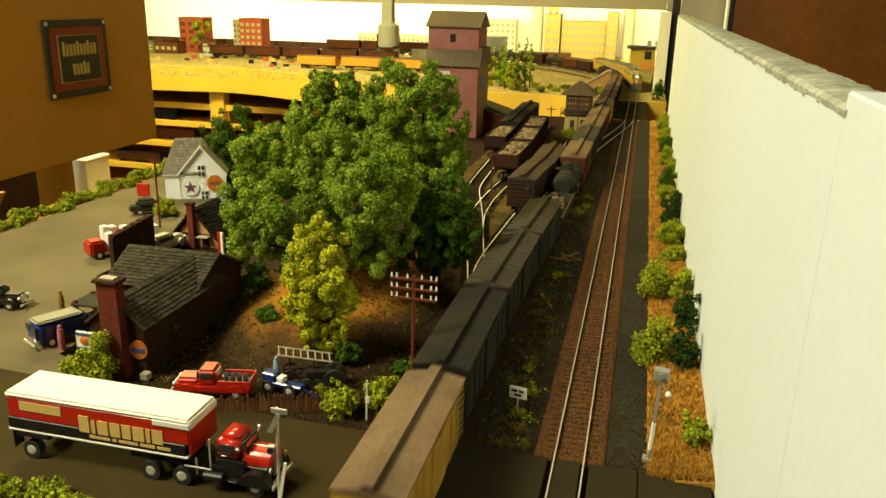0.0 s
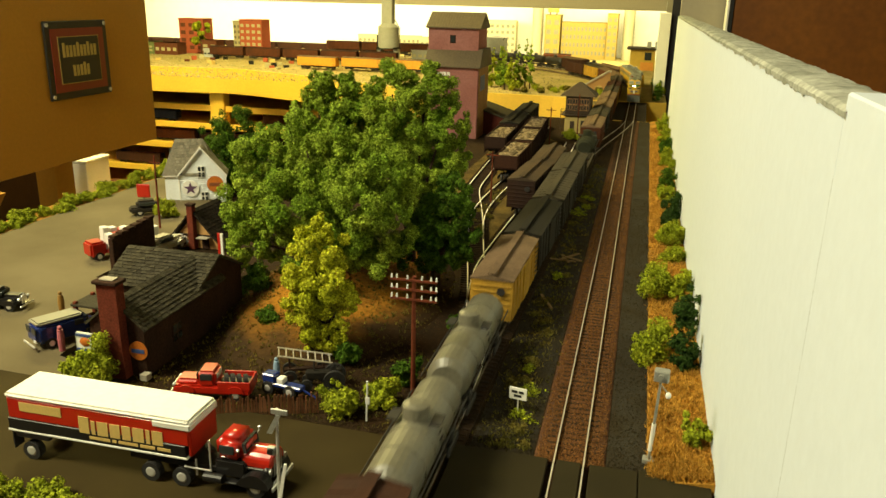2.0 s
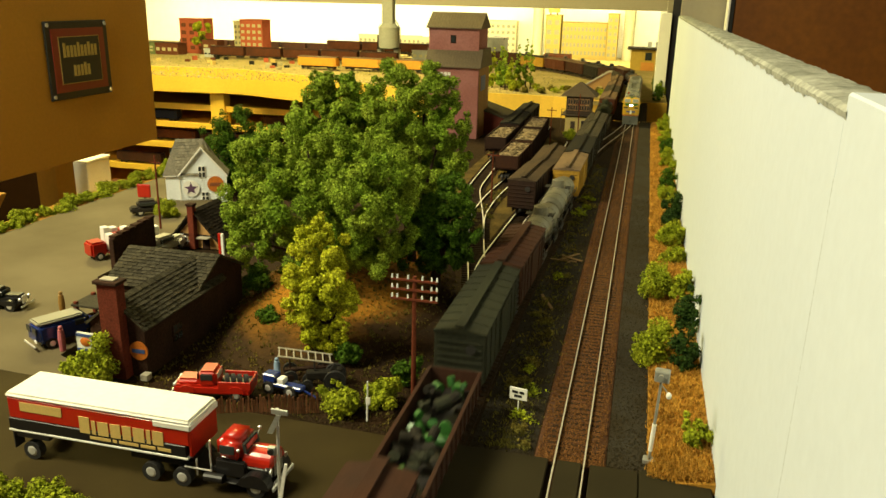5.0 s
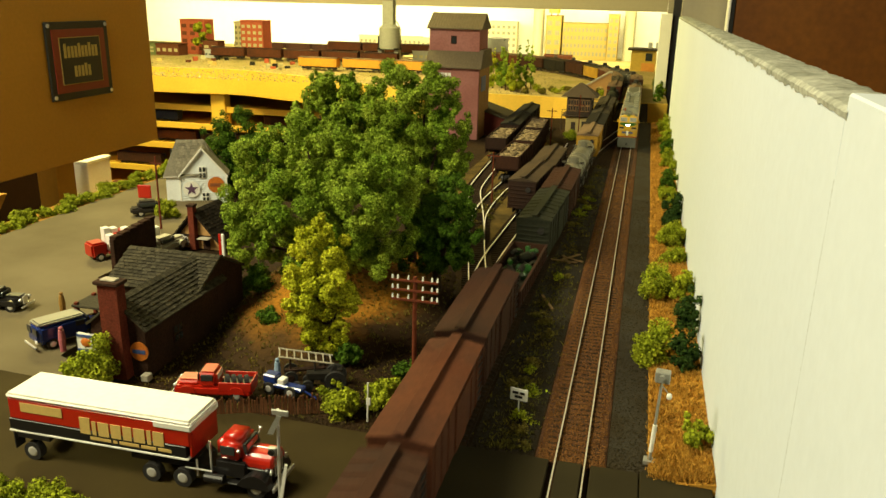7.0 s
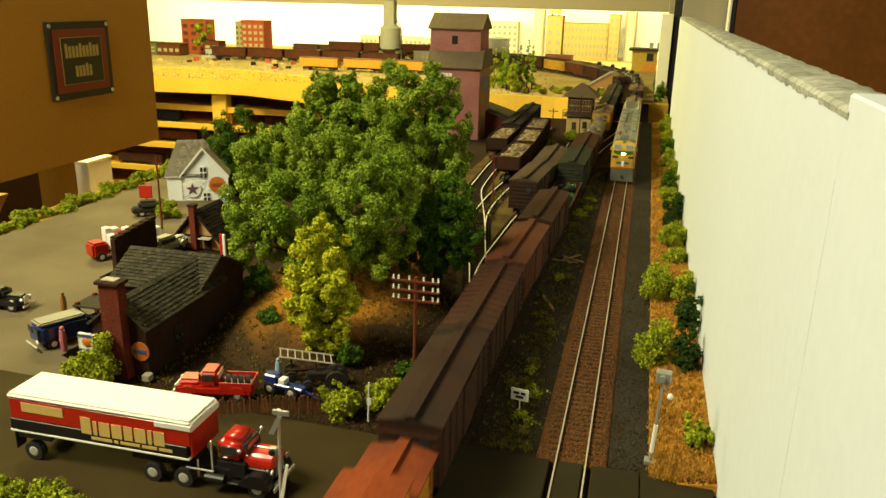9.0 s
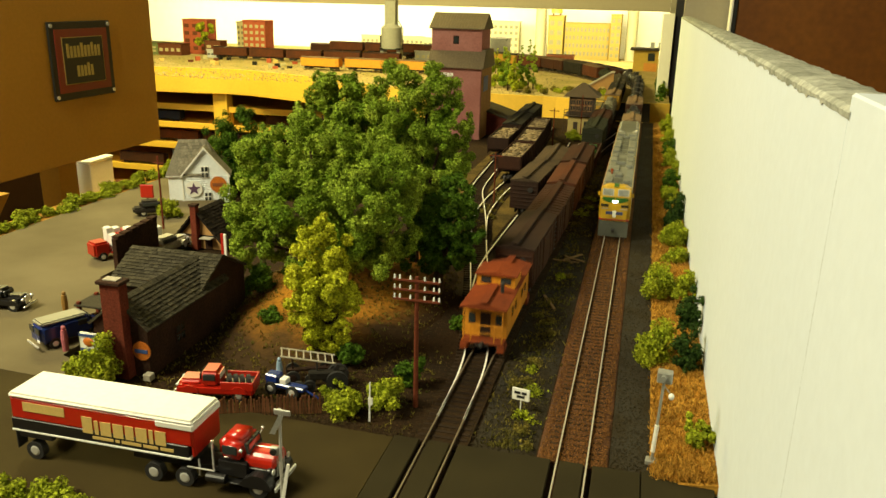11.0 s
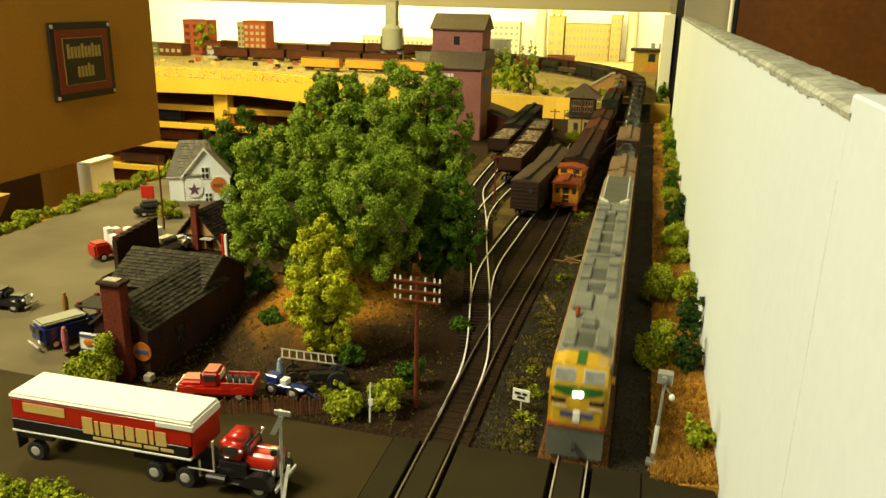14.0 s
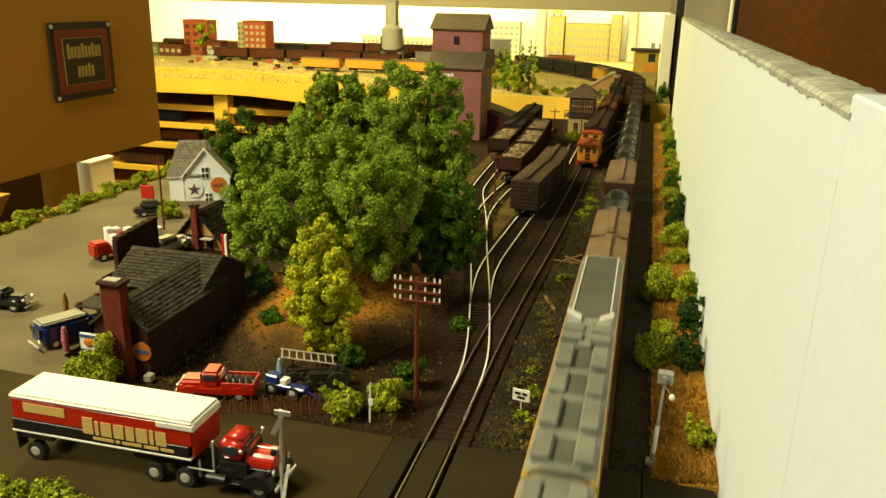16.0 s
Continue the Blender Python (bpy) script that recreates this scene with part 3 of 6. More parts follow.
def gondola(name, length, side, label, load, high=26.0, seed=1):
    t = thing(name, 0, 0, -100, 0, label, "gondola car", "freight cars of the train")
    h, w = length / 2, 17
    part("floor", box(-w, w, -h, h, 10, 12, 0.3), FRAME, t)
    for sx in (-1, 1):
        x0, x1 = sorted((sx * w, sx * (w - 1.2)))
        part("side", box(x0, x1, -h, h, 10, high, 0.2), side, t)
        row_of("side_rib", box(min(sx * w, sx * (w + 0.9)), max(sx * w, sx * (w + 0.9)), -0.7, 0.7, 10, high), side, t, [-h + 3 + i * (length - 6) / 12 for i in range(13)])
        part("top_rail", box(min(sx * (w - 1.4), sx * (w + 1)), max(sx * (w - 1.4), sx * (w + 1)), -h, h, high - 1, high + 0.2, 0.2), side, t)
    for sy in (-1, 1):
        part("end", box(-w, w, min(sy * h, sy * (h - 1.2)), max(sy * h, sy * (h - 1.2)), 10, high, 0.2), side, t)
    g = np.random.default_rng(seed)
    for k in range(7):
        y = -h + 14 + k * (length - 28) / 6
        b = bmesh.new()
        for _ in range(7):
            c = (g.uniform(-11, 11), y + g.uniform(-9, 9), g.uniform(14, high + 1))
            if load == "machines":
                rod(c, (c[0] + g.uniform(-8, 8), c[1] + g.uniform(-8, 8), c[2] + g.uniform(-3, 6)), g.uniform(1.5, 4), seg=10, bm=b)
            else:
                ball(c, g.uniform(3, 6), b, 1, (1, 1.2, 0.7))
        part("load", b, [GREEN, DARKGREEN, CHARCOAL, TANBOX][k % 3 if load == "machines" else 3], t, "machinery load" if load == "machines" else "scrap load")
    part("underframe", box(-4, 4, -h + 6, h - 6, 6, 10, 0.5), FRAME, t)
    trucks(t, h - 22), couplers(t, h)
    return t


def hopper(name, length, side, label, seed=1, load=None):
    t = thing(name, 0, 0, -100, 0, label, "hopper car", "freight cars of the train")
    h, w = length / 2, 17
    for sx in (-1, 1):
        part("side", box(min(sx * w, sx * (w - 1.2)), max(sx * w, sx * (w - 1.2)), -h, h, 14, 40, 0.2), side, t)
        row_of("side_rib", box(min(sx * w, sx * (w + 1.1)), max(sx * w, sx * (w + 1.1)), -0.8, 0.8, 12, 40), side, t, [-h + 2 + i * (length - 4) / 8 for i in range(9)])
    for sy in (-1, 1):
        part("end", box(-w, w, min(sy * h, sy * (h - 1.2)), max(sy * h, sy * (h - 1.2)), 20, 40, 0.2), side, t)
        part("slope_sheet", loft([(sy * h, 22), (sy * h, 20), (sy * h * 0.3, 7), (sy * h * 0.3, 9)], -w + 1, w - 1, "x"), side, t)
    g = np.random.default_rng(seed)
    b = box(-w + 1, w - 1, -h + 1, h - 1, 30, 37)
    for _ in range(60):
        ball((g.uniform(-13, 13), g.uniform(-h + 5, h - 5), 37.5), g.uniform(2, 5), b, 1, (1, 1, 0.6))
    part("heaped_load", b, load or COAL, t, "pale rubble load" if load else "heaped black coal load")
    part("underframe", box(-4, 4, -h + 2, h - 2, 7, 11, 0.5), FRAME, t)
    trucks(t, h - 20), couplers(t, h)
    return t


def caboose(length):
    t = thing("caboose", 0, 0, -100, 0, "orange-yellow wooden caboose with red roof and cupola", "caboose", "freight cars of the train")
    h, w = length / 2, 16.5
    part("body", box(-w, w, -h + 11, h - 11, 10, 37, 0.4), CABYEL, t)
    for sx in (-1, 1):
        for y in (-28, -14, 14, 28):
            wn = part("window", box(min(sx * w, sx * (w + 0.6)), max(sx * w, sx * (w + 0.6)), y - 3.2, y + 3.2, 22, 31, 0.2), CABYEL, t)
            part("pane", box(min(sx * w, sx * (w + 0.9)), max(sx * w, sx * (w + 0.9)), y - 2.4, y + 2.4, 23, 30), GLASS, wn)
    part("roof", loft([(-w - 1.5, 36.6), (w + 1.5, 36.6), (w + 1.5, 37.6), (0, 41.5), (-w - 1.5, 37.6)], -h, h), CABRED, t)
    part("running_board", box(-3, 3, -h - 1, -16, 42, 42.8, 0.1, box(-3, 3, 18, h + 1, 42, 42.8, 0.1)), CABRED, t)
    cup = part("cupola", box(-w + 1, w - 1, -12, 14, 38, 48.5, 0.4), CABYEL, t)
    part("cupola_roof", loft([(-w - 0.5, 48.1), (w + 0.5, 48.1), (w + 0.5, 49), (0, 51.2), (-w - 0.5, 49)], -14, 16), CABRED, cup)
    for sy, y in ((-1, -12), (1, 14)):
        for x in (-8, 8):
            part("cupola_window", box(x - 4, x + 4, y - 0.5, y + 0.5, 41.5, 46.5), GLASS, cup)
    for sy in (-1, 1):
        yb = sy * (h - 11)
        part("end_door", box(-4, 4, yb - 0.5, yb + 0.5, 11, 30), DARKBROWN, t)
        for x in (-10.5, 10.5):
            part("end_window", box(x - 2.6, x + 2.6, yb - 0.6, yb + 0.6, 21, 29), GLASS, t)
        part("platform", box(-w, w, min(yb, sy * h), max(yb, sy * h), 8.5, 10.5, 0.3), CABRED, t)
        rails = bmesh.new()
        for x in (-15, -9, 9, 15):
            rod((x, sy * (h - 1), 10), (x, sy * (h - 1), 24 if abs(x) < 14 else 37), 0.5, seg=6, bm=rails)
        rod((-15, sy * (h - 1), 23.5), (15, sy * (h - 1), 23.5), 0.5, seg=6, bm=rails)
        rod((-15, sy * (h - 1), 17), (15, sy * (h - 1), 17), 0.4, seg=6, bm=rails)
        part("railing", rails, CABYEL, t)
        for x in (-w - 0.5, w - 5):
            part("step", box(x, x + 5.5, min(yb, sy * h), max(yb, sy * h), 3, 8, 0.2), CABRED, t)
    part("smokestack", rod((8, -26, 39), (8, -26, 47), 1.4, seg=8, bm=rod((8, -26, 47), (8, -26, 49), 2.2, 0.6)), FRAME, t)
    part("underframe", box(-5, 5, -h, h, 6, 10, 0.5), FRAME, t)
    trucks(t, h - 26), couplers(t, h)
    return t


def loco_body(t, h, w, nose):
    """The shell of a unit along y; the cab end looks towards -y."""
    prof = [(-w, 12), (w, 12), (w, 41), (w - 2, 44), (w - 8, 46.6), (-w + 8, 46.6), (-w + 2, 44), (-w, 41)]
    part("body", loft(prof, -h + (26 if nose else 0), h), LOCOYEL, t)
    part("roof", loft([(-w + 0.8, 43.9), (w - 0.8, 43.9), (w - 8.5, 47.4), (-w + 8.5, 47.4)], -h + (30 if nose else -0.4), h + 0.4), LOCOGREY, t)
    for sx in (-1, 1):
        part("side_stripe", box(min(sx * w, sx * (w + 0.25)), max(sx * w, sx * (w + 0.25)), -h + 26, h, 39.5, 41), STRIPE, t)
        part("side_skirt", box(min(sx * w, sx * (w + 0.3)), max(sx * w, sx * (w + 0.3)), -h + 20, h, 10, 14), LOCODARK, t)
        louv = bmesh.new()
        for k in range(int(2 * h / 26)):
            y = -h + 44 + k * 24
            if y < h - 12:
                box(min(sx * w, sx * (w + 0.5)), max(sx * w, sx * (w + 0.5)), y - 8, y + 8, 26, 37, 0.2, louv)
        part("louvre", louv, LOCOGREY, t)


def roof_box(t, name, x0, x1, y0, y1, z, mat=None):
    part(name, box(x0, x1, y0, y1, 46.5, z, 0.7), mat or LOCOGREY, t)


SHELL_Z = ((0, 2, 12, 14, 15.5, 19, 25, 29.6, 35.6, 38, 45, 48, 55), (0, 2, 20, 22.5, 27.5, 31, 38, 43, 47, 48.5, 55.5, 58, 65))


def raise_shell(t):
    """Gives the shell of a unit the turbine's high sides, and its length over the couplers."""
    for ob in t.children_recursive:
        low = ob.name.split(".")[0] in ("truck", "wheelset", "coupler", "fuel_tank")
        for v in ob.data.vertices:
            v.co.y *= 0.943
            if not low:
                v.co.z = float(np.interp(v.co.z / MM, *SHELL_Z)) * MM


def turbine_a(length):
    t = thing("locomotive", 0, 0, -100, 0, "yellow and grey turbine locomotive with lit headlight", "locomotive", "units of the locomotive")
    h, w = length / 2, 17.3
    loco_body(t, h, w, True)
    # cab and blunt rounded nose
    cabp = [(-w, 12), (w, 12), (w, 40), (w - 2.5, 45), (w - 8, 48), (-w + 8, 48), (-w + 2.5, 45), (-w, 40)]
    part("cab", loft(cabp, -h + 9, -h + 27, "y", None, 0.6), LOCOYEL, t)
    nose = box(-w + 0.5, w - 0.5, -h, -h + 10, 9, 37, 3.2, None, 3)
    part("nose", nose, LOCOYEL, t)
    part("windshield_slope", loft([(-h + 2.5, 36), (-h + 10, 36), (-h + 10, 47), (-h + 8, 47)], -w + 1.2, w - 1.2, "x"), LOCOYEL, t)
    for sx in (-1, 1):
        x0, x1 = sorted((sx * 2.2, sx * 14.5))
        wn = part("windshield", loft([(-h + 3.2, 38), (-h + 2.8, 38), (-h + 6.9, 45), (-h + 7.3, 45)], x0, x1, "x"), CHROME, t)
        part("pane", loft([(-h + 3.1, 38.7), (-h + 2.4, 38.7), (-h + 5.9, 44.4), (-h + 6.6, 44.4)], x0 + 0.9, x1 - 0.9, "x"), CABGLASS, wn)
        part("cab_window", box(min(sx * w, sx * (w + 0.4)), max(sx * w, sx * (w + 0.4)), -h + 14, -h + 22, 34, 42, 0.3), GLASS, t)
        part("number_board", box(sx * 11 - 4.2, sx * 11 + 4.2, -h - 0.5, -h + 1, 23.5, 26.2, 0.2), BLACK, t)
        part("mirror", box(sx * (w + 1.5) - 1, sx * (w + 1.5) + 1, -h + 12, -h + 13, 34, 40, 0.2, box(min(sx * w, sx * (w + 2)), max(sx * w, sx * (w + 2)), -h + 12.3, -h + 12.8, 37, 37.6)), LOCOYEL, t)
        part("wing_panel", loft([(sx * 0.6, 27.6), (sx * 8, 28.4), (sx * 13.4, 30.6), (sx * 14.6, 33), (sx * 13.6, 35.2), (sx * 0.6, 35.6)], -h - 0.45, -h + 1.2), GREEN, t)
    part("green_stripe", box(-2.6, 2.6, -h + 8.6, -h + 28, 47.6, 48.35), GREEN, t)
    part("headlight", rod((-1.6, -h - 1.3, 29.6), (-1.6, -h + 1, 29.6), 1.5, seg=14, bm=rod((1.6, -h - 1.3, 29.6), (1.6, -h + 1, 29.6), 1.5, seg=14)), HEADLIGHT, t, "glowing twin headlight")
    part("headlight_housing", box(-3.8, 3.8, -h - 0.7, -h + 1, 27.5, 31.8, 0.6), CHROME, t)
    part("emblem", box(-9.5, 9.5, -h - 0.5, -h + 1, 15.5, 19, 0.3), material("emblem_blue", (0.05, 0.07, 0.2), 0.4), t, "blue and white nose emblem bar")
    part("emblem_shield", box(-2.2, 2.2, -h - 0.8, -h + 1, 14.5, 20, 0.6), WHITE, t)
    part("nose_stripe", box(-w + 0.6, w - 0.6, -h - 0.3, -h + 4, 12.6, 14, 0.3), STRIPE, t)
    part("pilot", loft([(-h - 1, 2), (-h + 6, 2), (-h + 6, 12), (-h + 1.2, 12)], -w + 1, w - 1, "x"), LOCODARK, t)
    for x in (-14, 6):
        part("grab_iron", rod((x, -h - 1.2, 22), (x + 8, -h - 1.2, 22), 0.35, seg=6), CHROME, t)
    for k, (a, b) in enumerate(((34, 60), (100, 128), (134, 160), (168, 196), (204, 222))):
        y0, y1 = -h + a, -h + b
        if k != 1:
            roof_box(t, "roof_hatch", -14, -6, y0, y1, 49.5)
            roof_box(t, "roof_hatch", 6, 14, y0, y1, 50.5)
        else:
            roof_box(t, "roof_hatch", -14, -1, y0, y1 + 4, 50)
    for y in (66, 76):
        roof_box(t, "roof_vent", -5, 4, -h + y, -h + y + 7, 51)
    roof_box(t, "roof_vent", -6, 6, -h + 150, -h + 154, 51.5)
    roof_box(t, "roof_grille", -5.4, 5.4, -h + 34, -h + 60, 47.6, LOCODARK)
    roof_box(t, "roof_grille", -5.4, 5.4, -h + 134, -h + 160, 47.6, LOCODARK)
    roof_box(t, "roof_grille", -5.4, 5.4, -h + 168, -h + 196, 47.6, LOCODARK)
    part("horn", rod((-9, -h + 84, 48), (-9, -h + 92, 51), 0.8, 2, 10), CABRED, t, "red air horn")
    part("fuel_tank", box(-14, 14, -30, 30, 4, 12, 2), FRAME, t)
    trucks(t, h - 42, 6, 3), couplers(t, h)
    raise_shell(t)
    return t


def turbine_b(length):
    t = thing("locomotive", 0, 0, -100, 0, "grey-roofed turbine booster unit with exhaust deck", "locomotive", "units of the locomotive")
    h, w = length / 2, 17.3
    loco_body(t, h, w, False)
    for a, b, z in ((6, 30, 50.5), (38, 70, 51), (78, 104, 50), (112, 140, 51)):
        roof_box(t, "roof_hatch", -14.5, -5.5, -h + a, -h + b, z)
        roof_box(t, "roof_hatch", 5.5, 14.5, -h + a, -h + b, z)
        roof_box(t, "roof_grille", -5, 5, -h + a, -h + b, 47.7, LOCODARK)
    for a in (146, 160):
        roof_box(t, "intake_box", -15, -2, -h + a, -h + a + 10, 53)
        roof_box(t, "intake_box", 2, 15, -h + a, -h + a + 10, 53)
    roof_box(t, "intake_duct", -4, 4, -h + 140, -h + 180, 51)
    for sx in (-1, 1):
        part("exhaust_lip", loft([(sx * 5, 47), (sx * 13, 47), (sx * 15, 54), (sx * 6, 50)], -h + 184, -h + 194), CHROME, t, "bright metal exhaust lip")
        part("deck_rail", rod((sx * 12.5, -h + 196, 49), (sx * 12.5, h - 8, 49), 0.7, seg=6), CHROME, t)
        part("end_step", box(sx * 15 - 1.5, sx * 15 + 1.5, -h - 1.5, -h + 2, 14, 44, 0.4), LOCOYEL, t)
    part("exhaust_deck", box(-12, 12, -h + 196, h - 8, 47, 48.6, 0.5), LOCODARK, t, "dark exhaust deck")
    part("fuel_tank", box(-14, 14, -50, 50, 4, 12, 2), FRAME, t)
    trucks(t, h - 60, 6, 3), couplers(t, h)
    raise_shell(t)
    return t


# ---- the two trains: (thing, body's length, place of its front end) ----
def build_trains():
    left, right = [], []

    def box_left(front, back, side, roof, ribs, label, high=49.0, door=None):
        left.append((boxcar("boxcar", front - back - 9, side, roof, ribs, True, high, label, door), front, back))

    box_left(847, 712, CHARCOAL, GREYROOF, 11, "dark boxcar with ribbed grey roof")
    box_left(712, 558, CHARCOAL, GREYROOF, 12, "dark boxcar with ribbed grey roof")
    box_left(556, 412, CHARCOAL, CHARCOAL, 0, "charcoal boxcar with plain flat roof")
    box_left(410, 280, YELLOWSIDE, TANBOX, 0, "yellow-sided boxcar with weathered pale brown roof")
    left.append((tank_car("tank_car", 132, SILVER, "weathered grey tank car with dome"), 274, 132))
    left.append((tank_car("tank_car", 112, SILVER, "weathered grey tank car with dome"), 130, 8))
    box_left(4, -126, BROWN, BROWN, 10, "brown boxcar with ribbed brown roof")
    box_left(-128, -274, DARKGREEN, DARKGREEN, 9, "very dark green boxcar", 50)
    left.append((gondola("gondola_car", 140, BROWN, "brown gondola loaded with green machinery", "machines"), -276, -426))
    box_left(-428, -570, BROWN, BROWN, 0, "brown boxcar with plain roof and running board", 50)
    box_left(-572, -705, RUST, RUST, 0, "rusty brown boxcar with plain roof", 49)
    box_left(-707, -850, BROWN, BROWN, 12, "dark brown boxcar with ribbed roof", 48)
    box_left(-848, -985, BROWN, DARKBROWN, 0, "brown boxcar with wide running board", 50)
    left.append((caboose(116), -987, -1108))
    left.append((gondola("gondola_car", 122, GREYROOF, "grey gondola with a scrap load", "scrap", 24, 5), 981, 849))
    left.append((tank_car("tank_car", 104, DARKGREEN, "dark green tank car"), 1097, 984))
    box_left(1240, 1099, RUST, TANBOX, 9, "rusty boxcar with pale brown roof")
    box_left(1385, 1242, CHARCOAL, GREYROOF, 9, "dark boxcar with a grey roof")
    kinds = [(BROWN, TANBOX), (RUST, TANBOX), (YELLOWSIDE, GREYROOF), (BROWN, BROWN), (CHARCOAL, GREYROOF)]
    for k in range(9):
        side, roof = kinds[k % 5]
        box_left(1387 + 145 * (k + 1), 1387 + 145 * k + 2, side, roof, 8, "weathered boxcar near the head of the train")
    # the other train: places count from its nose backwards
    right.append((turbine_a(228), 0, 219))
    right.append((turbine_b(342), 219, 549))
    s = 551
    for side, roof, label in ((BROWN, TANBOX, "short brown covered car with pale roof"), (RUST, TANBOX, "short brown covered car with hatches")):
        right.append((boxcar("covered_car", 98, side, roof, 0, True, 44, label), s, s + 107))
        s += 108
    right.append((tank_car("tank_car", 104, TANKBLACK, "black tank car with dome"), s, s + 114))
    s += 116
    right.append((boxcar("boxcar", 136, BROWN, TANBOX, 10, True, 49, "brown boxcar with pale ribbed roof"), s, s + 146))
    s += 148
    first = tank_car("tank_car", 104, TANKBLACK, "black tank car with dome")
    for k in range(7):
        car = first if k == 0 else copy_thing(first, pose(0, 0, -0.1))
        right.append((car, s, s + 114))
        s += 116
    coal = hopper("hopper_car", 120, BROWN, "brown hopper car heaped with coal")
    for k in range(12):
        car = coal if k == 0 else copy_thing(coal, pose(0, 0, -0.1))
        right.append((car, s, s + 129))
        s += 131
    return left, right


def ride(car, place, toward, front, back, s_of_t):
    """Keys a car on its two trucks along a track."""
    rows = []
    mid, reach = (front + back) / 2, abs(front - back) * 0.33
    for k in range(41):
        t = k * 0.4
        s = s_of_t(t, mid)
        a, b = place(s - reach), place(s + reach)
        c, d = (a + b) / 2, b - a
        turn = math.degrees(math.atan2(d.y, d.x)) - 90
        rows.append((t, pose(c.x * MM, c.y * MM, 0.0, 0, 0, turn)))
    walk(car, rows)


LEFT_TRAIN, RIGHT_TRAIN = build_trains()


def left_run(t, m):
    """The freight train: steady, with a little more speed between 9 and 11.5 s."""
    k = min(max((t - 8.6) / 3.2, 0.0), 1.0)
    return m + 147.5 * t + 24 * k * k * (3 - 2 * k)


def right_run(t, m):
    """The locomotive gathers speed as it comes near."""
    u = t - 14.5
    return 331.6 - 161.0 * u - 1.13 * u * u + m


def motions():
    for car, front, back in LEFT_TRAIN:
        ride(car, left_xy, 1, front, back, left_run)
    for car, front, back in RIGHT_TRAIN:
        ride(car, right_xy, -1, front, back, right_run)

# ---- parked cars on the sidings ----


def park(car, path_xy, y0, y1):
    (xa, ya), (xb, yb) = path_xy(y0), path_xy(y1)
    return pose((xa + xb) / 2 * MM, (ya + yb) / 2 * MM, 0, 0, 0, math.degrees(math.atan2(yb - ya, xb - xa)) - 90)


def row_one(y):
    return float(np.interp(y, [846, 935, 1057, 1202, 1500], [-135.2, -132.5, -124, -121, -121])), y


def row_two(y):
    return float(np.interp(y, [1030, 1100, 1150, 1300, 1600, 1700], [-186.3, -183, -178, -180, -190, -193])), y


def row_three(y):
    return float(np.interp(y, [992, 1070, 1250, 1710], [-200.8, -220, -226, -228])), y


def parked(kind, path_xy, y0, y1, *args):
    car = kind(*args)
    car.matrix_world = park(car, path_xy, y0, y1)
    car["group"] = "parked freight cars"
    return car


PALELOAD = material("pale_rubble", (0.20, 0.15, 0.09), 0.9, var=0.4, grain=300, bump=0.5, island=0.5)
# Roof brown is lowered to carry the dim siding's shade in its colour.
PARKROOF = paint("shaded_brown_roof", (0.075, 0.05, 0.03))
parked(boxcar, row_one, 934, 1056, "boxcar", 116, DARKBROWN, PARKROOF, 0, True, 50, "parked dark brown boxcar with dull brown roof on a siding")
parked(boxcar, row_one, 1060, 1204, "boxcar", 138, DARKBROWN, PARKROOF, 0, True, 47, "parked brown boxcar with pale roof on a siding")
for k, y0 in enumerate((1116, 1258, 1400)):
    parked(hopper, row_two, y0, y0 + 138, "hopper_car", 132, DARKBROWN if k else BROWN, "parked brown hopper car with a pale rubble load", 11 + k, PALELOAD)
parked(boxcar, row_three, 1406, 1556, "boxcar", 144, DARKBROWN, CHARCOAL, 0, True, 46, "parked long dark boxcar on the outer siding")
parked(boxcar, row_three, 1560, 1706, "boxcar", 142, CHARCOAL, CHARCOAL, 0, True, 46, "parked black boxcar on the outer siding")
parked(hopper, row_three, 1268, 1402, "hopper_car", 128, DARKBROWN, "parked dark hopper car with a pale load", 21, PALELOAD)

# rolling stock stored on the shelves below the far table
stock = [(RUST, 1900, -300, -1330), (CHARCOAL, 1990, -300, -1640), (paint("navy_car", (0.02, 0.025, 0.05)), 2680, -215, -1790), (RUST, 2680, -290, -1720), (BROWN, 2670, -290, -1500), (CHARCOAL, 2700, -290, -1290),
         (RUST, 2640, -380, -1620), (CHARCOAL, 2640, -380, -1400), (BROWN, 2640, -380, -1850), (BROWN, 2690, -215, -1250), (CHARCOAL, 2690, -215, -1120)]
for m, y, z, x in stock:
    car = boxcar("boxcar", 190, m, m, 0, False, 46, "stored model railway car on a shelf below the far table")
    car["group"] = "stored cars"
    car.matrix_world = pose(x * MM, y * MM, z * MM, 0, 0, 90)

# ---- framed railway sign on the hanging panel ----
frame_sign = thing("framed_sign", -1098, 1393, 122.5, 90, "framed red and black railway emblem hanging on the tan panel", "sign")
REDSIGN = material("sign_red", (0.22, 0.02, 0.012), 0.45, var=0.08, bump=0)
part("frame", box(-91, 91, -5, 0, -74, 74, 1.5), BLACK, frame_sign)
part("red_field", box(-77, 77, -6.2, -5, -60, 60), REDSIGN, frame_sign)
part("gold_line", box(-60, 60, -6.8, -6.2, -45, 45), material("sign_gold", (0.42, 0.30, 0.08), 0.5, bump=0), frame_sign)
part("black_field", box(-58, 58, -7.4, -6.8, -43.5, 43.5), BLACK, frame_sign)
GOLDBAR = material("sign_letter_gold", (0.50, 0.38, 0.10), 0.5, bump=0)
for k in range(10):
    part("letter_bar", box(-50 + k * 10.2, -43 + k * 10.2, -8, -7.4, 6, 28 + 5 * (k in (0, 4, 7))), GOLDBAR, frame_sign)
